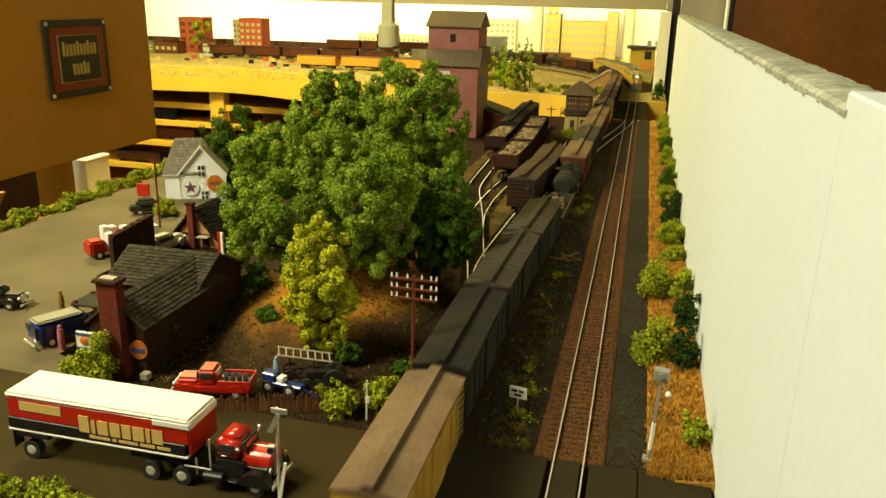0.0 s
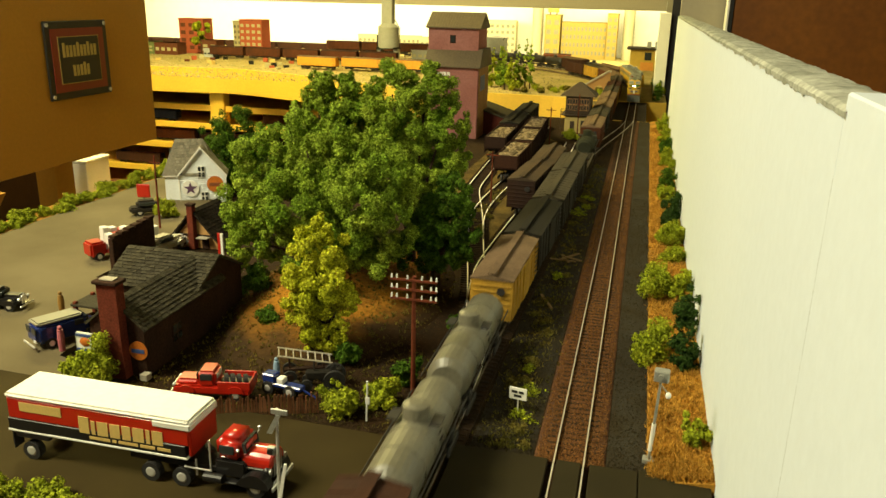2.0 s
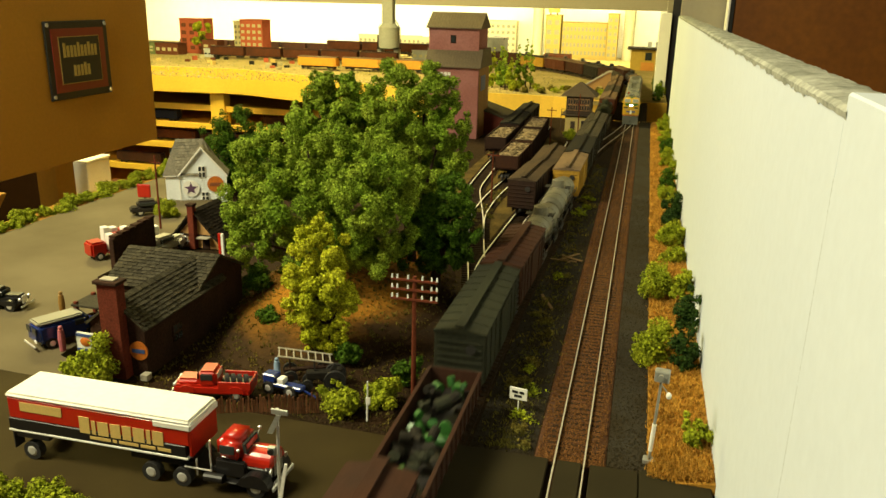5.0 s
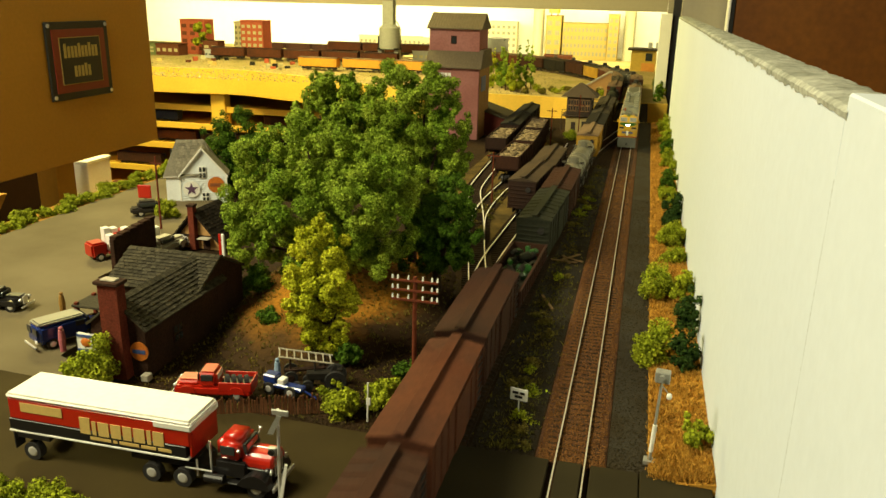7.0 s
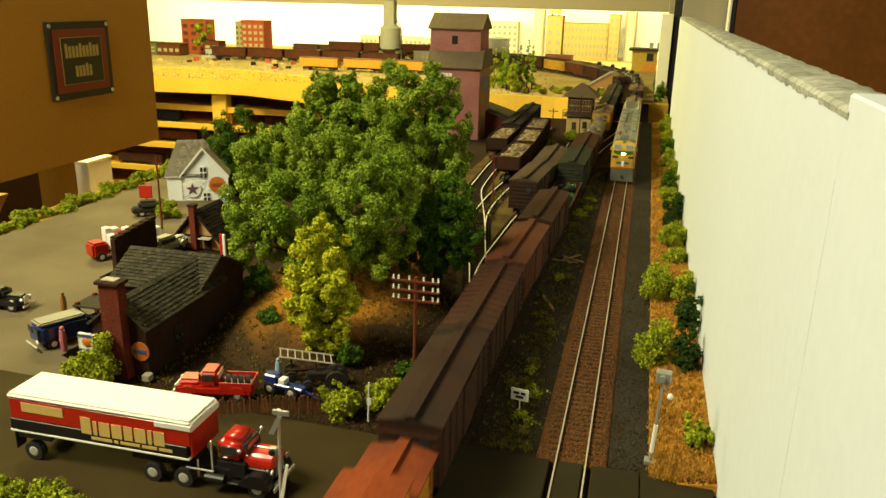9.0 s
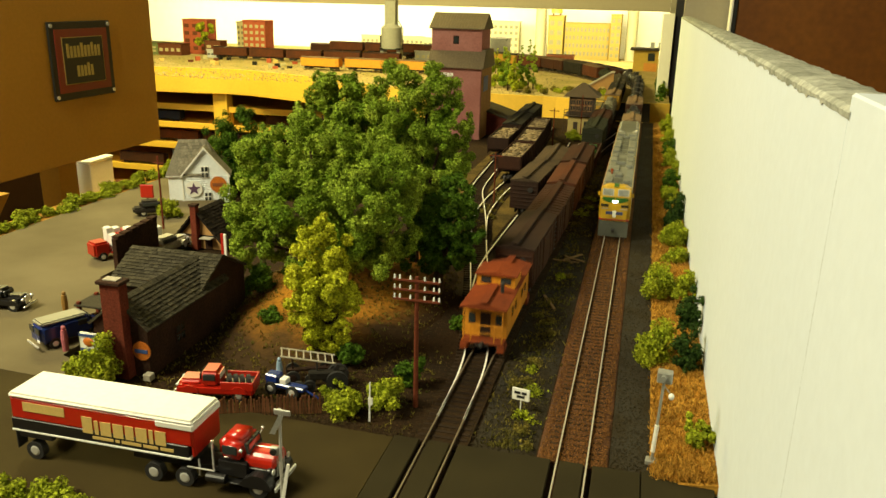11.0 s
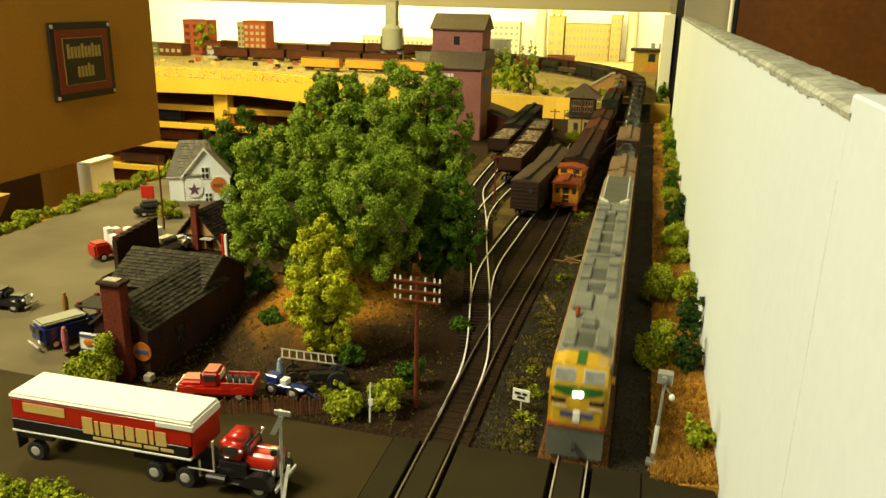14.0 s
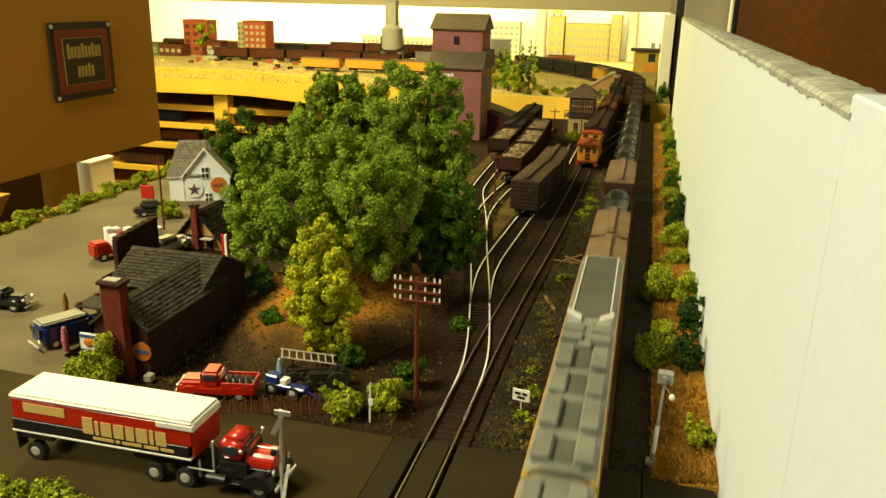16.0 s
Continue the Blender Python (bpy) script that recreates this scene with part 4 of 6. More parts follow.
for k in range(5):
    part("letter_bar", box(-25 + k * 10.2, -18 + k * 10.2, -8, -7.4, -31, -10 + 4 * (k == 3)), GOLDBAR, frame_sign)
for x in (-84, 84):
    for z in (-67, 67):
        part("corner_screw", rod((x, -5, z), (x, -7, z), 4, seg=10), CHROME, frame_sign)

# ---- vehicles ----
TRUCKRED = material("truck_red", (0.44, 0.016, 0.006), 0.3, var=0.06, grain=300, bump=0, coat=0.3)
VANBLUE = material("van_blue", (0.012, 0.03, 0.16), 0.25, var=0.06, grain=300, bump=0, coat=0.4)
GOLD = material("trailer_gold", (0.62, 0.44, 0.14), 0.5, var=0.08, bump=0)
AUTO_BLACK = material("car_black", (0.010, 0.009, 0.009), 0.42, var=0.1, bump=0, coat=0.05)
AUTO_GREY = material("van_roof_grey", (0.16, 0.155, 0.13), 0.3, var=0.08, bump=0)


def wheels(t, places, r, width, hub=CHROME):
    """Wheels at (x, y) on the ground; the axle lies along y."""
    for x, y in places:
        tyre = part("wheel", rod((x, y - width / 2, r), (x, y + width / 2, r), r, seg=18), RUBBER, t)
        for s in (-1, 1):
            part("hub", rod((x, y + s * width * 0.5, r), (x, y + s * (width * 0.5 + 0.35), r), r * 0.55, r * 0.4, 14), hub, tyre)


def semi_truck():
    t = thing("semi_truck", -331, 327, -0.6, 0, "red and black tractor-trailer with white roof on the road", "truck")
    body = part("trailer_body", box(0, 115, 0, 28, 25, 39, 1.2), TRUCKRED, t)
    part("lower_side", box(-0.15, 112, -0.2, 28.2, 18.4, 25.5, 0.4), AUTO_BLACK, body, "black lower side panel")
    part("roof", box(-0.6, 115.6, -0.6, 28.6, 38, 41.2, 1.4, None, 2), WHITE, body, "glossy white rounded roof")
    part("roof_front", box(93, 116, -0.7, 28.7, 34.8, 39, 0.8), WHITE, body, "white cap over the trailer's front corners")
    part("bottom_trim", box(-0.4, 113, -0.5, 28.5, 17.4, 18.6, 0.2), WHITE, body)
    part("nose_panel", box(113.5, 115.5, 0.5, 27.5, 19, 38.5, 0.6), TRUCKRED, body)
    part("side_placard", box(9, 36, -0.35, 0.1, 31, 36.5), GOLD, body)
    x = 47.0
    for k, w in enumerate((6.4, 2.4, 6.6, 6.2, 5.2, 6.8, 2.4, 6.4)):
        part("letter_bar", box(x, x + w, -0.4, 0.1, 23.6, 33.6 if k == 0 else 32.0), GOLD, body)
        x += w + 1.35
    x = 53.0
    for w in (13, 2.5, 12, 9, 8):
        part("letter_bar", box(x, x + w, -0.45, 0.1, 20.6, 22.4), GOLD, body)
        x += w + 1.4
    part("wheel_arch", box(4, 26, -0.35, 3, 14, 19, 0.4), AUTO_BLACK, body)
    part("mudflap", box(1.5, 2.2, 0, 7, 6, 17.5), RUBBER, t)
    part("rear_frame", box(6, 112, 8, 20, 12.5, 17.5, 0.5), FRAME, t)
    part("chassis", box(72, 148, 7, 21, 8, 11.5, 0.5), FRAME, t)
    for x0 in (12.5, 89, 108):
        wheels(t, [(x0, 2.6), (x0, 25.4)], 5.6, 4.6)
    wheels(t, [(151, 3), (151, 25)], 5.6, 3.6)
    for y in (-0.3, 27.5):
        part("fuel_tank", rod((122, y + 0.8, 9), (133, y + 0.8, 9), 2.6, seg=12), AUTO_BLACK, t)
    part("landing_gear", rod((116, 3, 17), (116, 3, 7), 0.6, bm=rod((110, 1, 12.5), (126, 1, 12.5), 0.5)), CHROME, t)
    cab = part("cab", box(126, 144, 4, 24, 15.5, 31.5, 4.2, None, 4), TRUCKRED, t, smooth=True)
    part("cab_base", box(126.5, 144.5, 3.6, 24.4, 8.5, 18.6, 1.0, None, 2), AUTO_BLACK, cab, "black lower cab")
    for y in (3.7, 24.3):
        part("side_window", box(130, 138.6, y - 0.35, y + 0.35, 22.4, 27.6, 0.3), GLASS, cab)
        part("door_handle", rod((131, y, 20.6), (133.4, y, 20.6), 0.3, seg=6), CHROME, cab)
    part("rear_window", box(125.8, 126.3, 9, 19, 23, 27.5, 0.2), GLASS, cab)
    for y0, y1 in ((6.6, 13.6), (14.4, 21.4)):
        part("windshield", loft([(142.9, 22.6), (144.5, 22.6), (143.1, 28.2), (141.5, 28.2)], y0, y1), GLASS, cab)
    hood = loft([(5.6, 15), (22.4, 15), (22.2, 19.5), (20, 22.4), (16.5, 23.6), (11.5, 23.6), (8, 22.4), (5.8, 19.5)], 141, 158.5, "x", None, 1.1)
    part("hood", hood, TRUCKRED, t)
    part("hood_side", box(143, 157.5, 6.2, 21.8, 8.5, 15.4, 0.6), AUTO_BLACK, t, "black hood side with louvres")
    part("hood_strip", box(144, 158, 13.6, 14.4, 23.4, 24.1, 0.2), CHROME, t)
    for y in (5.3, 22.5):
        part("belt_strip", box(127, 157, y, y + 0.3, 14.9, 15.5), CHROME, t)
    grille = part("grille", box(156.6, 158.4, 8.4, 19.6, 8.5, 21.5, 1.2, None, 2), AUTO_BLACK, t)
    for k in range(5):
        part("grille_bar", box(158.2, 158.7, 9.6 + k * 2.1, 10.4 + k * 2.1, 9.5, 20.5), CHROME, grille)
    for y in (3, 25):
        f = rod((151, y - 3.2, 6.2), (151, y + 3.2, 6.2), 8.3, seg=22)
        bmesh.ops.bisect_plane(f, geom=f.verts[:] + f.edges[:] + f.faces[:], plane_co=(0, 0, 6.6), plane_no=(0, 0, -1), clear_outer=True)
        part("fender", f, AUTO_BLACK, t)
        part("fender_skirt", loft([(140, 7), (144.5, 7), (146, 12), (144, 12)], y - 2.8, y + 2.8), AUTO_BLACK, t)
        lamp_pod = part("headlight", ball((156.8, y + (2 if y < 10 else -2), 15.2), 2.0, None, 2, (1.2, 1, 1)), AUTO_BLACK, t)
        part("lens", rod((158.4, y + (2 if y < 10 else -2), 15.2), (159.2, y + (2 if y < 10 else -2), 15.2), 1.6, seg=12), CHROME, lamp_pod)
        part("running_board", box(124, 144, y - 2.4, y + 2.4, 6.4, 7.4, 0.2), AUTO_BLACK, t)
    part("bumper", box(160.5, 161.8, 1, 27, 5, 8.2, 0.6, box(159, 160.6, 6, 22, 5.6, 7.6)), CHROME, t)
    part("exhaust_stack", rod((124, 4, 10), (124, 4, 29), 0.6), CHROME, t)
    for y0, y1 in ((3.8, 1.4), (24.2, 26.6)):
        part("mirror", rod((141.5, y0, 24), (142.2, y1, 27), 0.25, bm=ball((142.2, y1, 27.4), 1.1, None, 1)), CHROME, t)


def pickup(x, y, rz, paint_mat, label):
    t = thing("pickup_truck", x, y, -3.5, rz, label, "pickup truck")
    part("body", box(-26, 26, -9, 9, 4, 10.5, 1.4, None, 2), paint_mat, t)
    part("hood", box(-25, -9, -7, 7, 9, 14, 2.2, None, 3), paint_mat, t)
    cab = part("cab", box(-10, 3, -8.2, 8.2, 9, 20.5, 2.2, None, 3), paint_mat, t)
    part("windshield", box(-10.4, -9.2, -6.4, 6.4, 14.2, 18.4, 0.3), GLASS, cab)
    part("side_window", box(-7.6, 0.6, -8.5, 8.5, 14.2, 18.4, 0.3), GLASS, cab)
    part("rear_window", box(2.2, 3.3, -5, 5, 14.2, 18, 0.3), WHITE, cab)
    part("bed_side", box(4, 26, -9.2, -8, 8, 14, 0.3, box(4, 26, 8, 9.2, 8, 14, 0.3)), paint_mat, t)
    part("tailgate", box(25, 26.2, -9, 9, 8, 14, 0.3), paint_mat, t)
    part("bed_floor", box(4, 25.5, -8.2, 8.2, 10, 10.8), BLACK, t)
    for k in range(4):
        part("spare_tyre", rod((8 + k * 4.3, -5, 14), (10.4 + k * 4.3, -4, 14), 4, seg=14), RUBBER, t)
    for sy in (-1, 1):
        for cx in (-17, 16):
            f = rod((cx, sy * 8 - 2, 5), (cx, sy * 8 + 2, 5), 6, seg=16)
            bmesh.ops.bisect_plane(f, geom=f.verts[:] + f.edges[:] + f.faces[:], plane_co=(0, 0, 6), plane_no=(0, 0, -1), clear_outer=True)
            part("fender", f, paint_mat, t)
        part("headlight", ball((-25.6, sy * 6.5, 10), 1.4, None, 2), CHROME, t)
    part("grille", box(-26.2, -25, -5, 5, 6, 11, 0.3), CHROME, t)
    part("bumper", box(-28, -27, -9, 9, 4, 6.4, 0.4), CHROME, t)
    wheels(t, [(-17, -8), (-17, 8), (16, -8), (16, 8)], 4.3, 2.8)


def panel_van(x, y, rz):
    t = thing("panel_van", x, y, -0.6, rz, "dark blue panel van with grey roof beside the cottage", "van")
    part("body", box(-25, 14, -10, 10, 4, 20, 3, None, 3), VANBLUE, t)
    part("roof", box(-23.5, 11, -8.8, 8.8, 18.6, 21.2, 1.8, None, 2), AUTO_GREY, t)
    part("hood", box(12, 27, -7.6, 7.6, 5, 14, 3, None, 3), VANBLUE, t)
    for y0 in (-5, 5):
        part("rear_window", box(-25.5, -24.4, y0 - 3.6, y0 + 3.6, 12.5, 17.5, 0.3), GLASS, t)
    part("side_window", box(3, 10, -10.2, 10.2, 13, 17.5, 0.3), GLASS, t)
    part("windshield", box(13.2, 14.6, -7.5, 7.5, 13.5, 18, 0.3), GLASS, t)
    part("rear_bumper", box(-28, -26.6, -10, 10, 3.2, 5.2, 0.5), CHROME, t)
    part("front_bumper", box(28, 29, -9, 9, 3.2, 5.2, 0.5), CHROME, t)
    part("license_plate", box(-25.6, -25, -8, -4, 6.4, 8.4), WHITE, t)
    wheels(t, [(-15, -9), (-15, 9), (17, -9), (17, 9)], 4.2, 3)


def sedan(x, y, rz, m, label, roof_mat=None):
    t = thing("car", x, y, -0.6, rz, label, "car")
    part("body", box(-25, 20, -8.5, 8.5, 3.5, 10.5, 2, None, 2), m, t)
    part("cabin", box(-17, 6, -7.6, 7.6, 9.5, 18, 3, None, 3), roof_mat or m, t)
    part("hood", box(5, 22, -6, 6, 8, 13, 2.2, None, 2), m, t)
    part("windshield", box(5.4, 6.6, -5.8, 5.8, 11.6, 15.8, 0.3), GLASS, t)
    part("side_window", box(-14, 4, -8, 8, 11.8, 15.6, 0.3), GLASS, t)
    for sy in (-1, 1):
        for cx in (-14, 14):
            f = rod((cx, sy * 8 - 2, 4.4), (cx, sy * 8 + 2, 4.4), 5.8, seg=16)
            bmesh.ops.bisect_plane(f, geom=f.verts[:] + f.edges[:] + f.faces[:], plane_co=(0, 0, 5.5), plane_no=(0, 0, -1), clear_outer=True)
            part("fender", f, m, t)
        part("headlight", ball((22, sy * 6.2, 10), 1.5, None, 2), CHROME, t)
    part("grille", box(21.8, 22.8, -3.5, 3.5, 5, 12.5, 0.4), CHROME, t)
    part("bumper", box(24, 25, -9, 9, 3.6, 5.4, 0.4), CHROME, t)
    wheels(t, [(-14, -8), (-14, 8), (14, -8), (14, 8)], 4.4, 2.8)


semi_truck()
pickup(-261, 431, 12, TRUCKRED, "red pickup truck loaded with tyres beside the fence")
panel_van(-412, 474, 62)
sedan(-508, 513, 8, AUTO_BLACK, "black vintage sedan on the forecourt", AUTO_BLACK)
sedan(-561, 812, 40, paint("dark_tow_car", (0.03, 0.025, 0.02)), "dark vintage car parked by the white house")
sedan(-464, 690, 80, paint("cream_car", (0.5, 0.46, 0.34), 0.35), "cream car parked behind the cottage")

# delivery truck behind the dark parapet wall
deliv = thing("delivery_truck", -500, 672, -0.6, 62, "red delivery truck stacked with white cases", "truck")
part("cab", box(-38, -22, -9, 9, 4, 19, 2, None, 2), TRUCKRED, deliv)
part("bed", box(-22, 36, -10, 10, 6, 8, 0.4), TRUCKRED, deliv)
g1 = np.random.default_rng(8)
for k in range(7):
    for s in (-1, 1):
        part("case", box(-20 + k * 8, -13.5 + k * 8, s * 4.8 - 4.2, s * 4.8 + 4.2, 8, 22 + 8 * g1.random(), 0.5), WHITE if (k + s) % 3 else TRUCKRED, deliv)
wheels(deliv, [(-30, -8), (-30, 8), (22, -8), (22, 8)], 4.4, 3)

# ---- small figures, as plain shapes ----


def figure(x, y, z, rz, m, label, tall=20):
    b = rod((0, 0, 0), (0, 0, tall * 0.48), tall * 0.11, tall * 0.13, 10)
    rod((0, 0, tall * 0.46), (0, 0, tall * 0.84), tall * 0.14, tall * 0.10, 10, b)
    ball((0, 0, tall * 0.92), tall * 0.085, b, 2)
    ob = tagged(part("figurine", b, m), label, "figurine", "figurines")
    ob.matrix_world = pose(x * MM, y * MM, z * MM, 0, 0, rz)


figure(-401, 455, -0.6, 0, material("pink_plastic", (0.5, 0.14, 0.17), 0.6), "small pink painted plastic figurine beside the van")
figure(-449, 515, -0.6, 0, material("ochre_plastic", (0.30, 0.16, 0.03), 0.6), "small ochre painted plastic figurine on the forecourt")
figure(-231, 462, -4, 0, material("blue_plastic", (0.25, 0.36, 0.5), 0.6), "small pale blue plastic figurine by the junk pile", 18)

# ---- cottage filling station ----
BRICKDARK = material("dark_brick", (0.05, 0.024, 0.014), 0.9, var=0.35, grain=500, bump=0.5, tint=(0.03, 0.016, 0.01), blotch=60)
BRICKRED = material("red_brick", (0.16, 0.035, 0.018), 0.85, var=0.3, grain=600, bump=0.4, tint=(0.11, 0.026, 0.014), blotch=60)
SHINGLE = material("dark_shingle", (0.052, 0.045, 0.028), 0.9, var=0.35, grain=600, bump=0.5, tint=(0.045, 0.04, 0.028), blotch=30, island=0.35)
DARKROOF = material("black_shingle", (0.022, 0.017, 0.012), 0.9, var=0.3, grain=500, bump=0.4, island=0.3)
TUDOR = material("tan_stucco", (0.42, 0.24, 0.09), 0.85, var=0.12, grain=300, bump=0.2)
STONETRIM = material("pale_stone", (0.42, 0.38, 0.29), 0.85, var=0.15, grain=400, bump=0.3)


def shingles(parent, origin, along, down, nu, nv, mat, seed, thick=0.9, name="shingles"):
    """Overlapping roof shingles as one heap; along is the eave's direction, down the slope's, both over the full size."""
    g = np.random.default_rng(seed)
    o, a, d = np.array(origin, float), np.array(along, float), np.array(down, float)
    up = np.cross(a, d)
    up /= np.linalg.norm(up)
    up *= 1 if up[2] > 0 else -1
    i, j = np.meshgrid(np.arange(nu), np.arange(nv))
    i, j = i.ravel().astype(float), j.ravel().astype(float)
    u0, u1 = (i + (j % 2) * 0.5) / nu, (i + (j % 2) * 0.5 + 0.93) / nu
    u0, u1 = np.clip(u0, 0, 1), np.clip(u1, 0, 1)
    v0, v1 = j / nv, (j + 1.15 + 0.1 * g.random(len(j))) / nv
    lift = (thick * (0.7 + 0.6 * g.random(len(j))))[:, None]
    top0, top1 = up * 0.2, up * 1.0
    P = lambda u, v: o + u[:, None] * a + v[:, None] * d
    verts = np.stack([P(u0, v0), P(u1, v0), P(u1, v1), P(u0, v1), P(u0, v0) + top0 * lift, P(u1, v0) + top0 * lift, P(u1, v1) + top1 * lift, P(u0, v1) + top1 * lift], 1)
    f = np.array([(4, 5, 6, 7), (3, 7, 6, 2), (0, 4, 7, 3), (1, 2, 6, 5)])
    ob = raw(name, verts.reshape(-1, 3), (f[None] + 8 * np.arange(len(i))[:, None, None]).reshape(-1, 4), mat, parent)
    ob["kind"] = "stuff"
    return ob


def gable(parent, x0, x1, y0, y1, eave, ridge, axis, wall, roof, over=3.0, seed=1, cell=4.2):
    """Walls with gables and a shingled roof; the ridge runs along the axis."""
    if axis == "y":
        mid, a, b, lo, hi = (x0 + x1) / 2, x0, x1, y0, y1
    else:
        mid, a, b, lo, hi = (y0 + y1) / 2, y0, y1, x0, x1
    part("wall", loft([(a, 0), (b, 0), (b, eave), (mid, ridge - 1), (a, eave)], lo, hi, axis), wall, parent)
    slope = (ridge - eave) / (mid - a)
    drop = over * slope
    part("roof", loft([(a - over, eave - drop), (mid, ridge), (b + over, eave - drop), (b + over, eave - drop + 1.4), (mid, ridge + 1.5), (a - over, eave - drop + 1.4)], lo - over, hi + over, axis), roof, parent)
    run = hi - lo + 2 * over
    nu, nv = max(4, int(run / cell)), max(4, int(math.hypot(mid - a + over, ridge - eave + drop) / (cell * 0.8)))
    for s, e in ((-1, a - over), (1, b + over)):
        top, foot = (mid, ridge + 1.5), (e, eave - drop + 1.4)
        if axis == "y":
            shingles(parent, (top[0], lo - over, top[1]), (0, run, 0), (foot[0] - top[0], 0, foot[1] - top[1]), nu, nv, roof, seed + s)
        else:
            shingles(parent, (lo - over, top[0], top[1]), (run, 0, 0), (0, foot[0] - top[0], foot[1] - top[1]), nu, nv, roof, seed + s)


def window(parent, axis, u, s, z, w, h, out, frame_mat=WHITE, bars=2):
    """A framed window on a wall face at s along the axis; out is the side it looks to."""
    lo, hi = sorted((s, s + out * 0.9))

    def bx(u0, u1, z0, z1, a, b):
        return (u0, u1, a, b, z0, z1) if axis == "y" else (a, b, u0, u1, z0, z1)
    fr = part("window", box(*bx(u - w / 2, u + w / 2, z, z + h, lo, hi), 0.15), frame_mat, parent)
    lo2, hi2 = sorted((s, s + out * 1.2))
    for i in range(bars):
        for j in range(bars):
            a0, a1 = u - w / 2 + w * (i + 0.14) / bars, u - w / 2 + w * (i + 0.86) / bars
            c0, c1 = z + h * (j + 0.12) / bars, z + h * (j + 0.88) / bars
            part("pane", box(*bx(a0, a1, c0, c1, lo2, hi2)), GLASS, fr)


cot = thing("cottage", 0, 0, -4, 0, "dark brick cottage filling station with shingled roof and red chimney", "house")
gable(cot, -363, -320, 441, 550, 37, 55, "y", BRICKDARK, SHINGLE, 2, 1)
gable(cot, -402, -322, 513, 585, 37, 56, "x", BRICKDARK, SHINGLE, 2, 5)
ch = part("chimney", loft([(-352, 0), (-332, 0), (-333, 34), (-333, 70), (-348, 70), (-348, 34)], 433, 442), BRICKRED, cot, "red brick chimney")
part("chimney_cap", box(-350, -331, 431, 443.5, 70, 72.5, 0.5), BRICKDARK, ch)
part("flue", box(-346, -335, 434, 440.5, 72.5, 73.6, 0.2), STONETRIM, ch)
window(cot, "x", 480, -320, 12, 12, 14, 1, BRICKDARK)
window(cot, "x", 540, -322, 12, 12, 14, 1, BRICKDARK)
part("porch_roof", box(-416, -364, 486, 512, 25, 27, 0.5), SHINGLE, cot, "flat weathered porch roof")
for y in (488, 509):
    part("porch_post", box(-414, -411, y - 1.5, y + 1.5, 0, 29, 0.3), BRICKRED, cot)
part("foundation_corner", box(-322, -316, 434, 440, 0, 5, 0.5), STONETRIM, cot)

ORANGE = material("sign_orange", (0.55, 0.16, 0.02), 0.45, bump=0)
SIGNBLUE = material("sign_blue", (0.05, 0.09, 0.25), 0.45, bump=0)


def round_sign(name, x, y, z, rz, r, m, bar, label):
    t = thing(name, x, y, z, rz, label, "sign")
    part("disc", rod((0, 0, 0), (0, -1.0, 0), r, seg=28), m, t)
    part("letter_bar", box(-r * 0.72, r * 0.72, -1.5, -1, -r * 0.2, r * 0.2), bar, t)
    return t


round_sign("round_sign", -325, 440.6, 16, 0, 7, ORANGE, SIGNBLUE, "round orange sign with a blue bar on the brick wall")
shield = thing("oil_sign", -362, 434, -3, 0, "white and orange oil sign on a post beside the bush", "sign")
part("post", rod((0, 0, 0), (0, 0, 18), 0.9), BLACK, shield)
part("board", box(-7.5, 7.5, -1, 0, 16, 31, 1), WHITE, shield)
part("emblem", ball((0, -0.8, 24), 4.6, None, 2, (1, 0.3, 0.8)), ORANGE, shield)
part("border_bar", box(-7, 7, -1.5, -1, 17, 19, 0, box(-7, 7, -1.5, -1, 28, 30)), SIGNBLUE, shield)

# parapet garage wall and the steep-roofed cabin behind
para = thing("garage_wall", 0, 0, -4, 0, "dark brown parapet wall of a garage behind the cottage", "wall")
part("parapet", loft([(606, 0), (672, 0), (672, 44), (606, 40)], -468, -463, "x", None, 0.4), BRICKDARK, para)
for k in range(6):
    part("coping_block", box(-469, -462, 608 + k * 11, 617 + k * 11, 40 + k * 0.75, 42.5 + k * 0.75, 0.3), BRICKDARK, para)

cabin = thing("steep_cabin", 0, 0, -4, 0, "tan stucco cabin with a steep dark roof and brick chimney", "house")
gable(cabin, -474, -418, 718, 764, 9, 41, "y", TUDOR, DARKROOF, 5, 9)
for k in (-1, 1):
    part("half_timber", loft([(-446 + k * 31, 5), (-446 + k * 28, 5), (-446, 36.5), (-446, 40)], 716.4, 718), DARKROOF, cabin)
part("tie_beam", box(-468, -424, 716.6, 718, 13, 15), DARKROOF, cabin)
chim = part("chimney", box(-450.5, -443.5, 711, 718, 0, 49, 0.5), BRICKRED, cabin)
part("chimney_cap", box(-451.3, -442.7, 710.2, 718.5, 47, 49.4, 0.3), BRICKDARK, chim)
part("cabin_door", box(-438, -430, 716.8, 718.2, 0, 12.5, 0.2), BRICKDARK, cabin)
part("awning", box(-440, -427, 708, 718, 13, 14, 0.3), STONETRIM, cabin)
window(cabin, "y", -460, 718, 3, 8, 8, -1)
barrier = thing("striped_post", -402, 690, -4, -8, "red and white striped leaning sign post", "post")
part("red_post", box(-1.5, 1.5, -1, 1, 0, 28, 0.2), TRUCKRED, barrier)
part("white_post", box(2, 5, -1, 1, 0, 28, 0.2), WHITE, barrier)
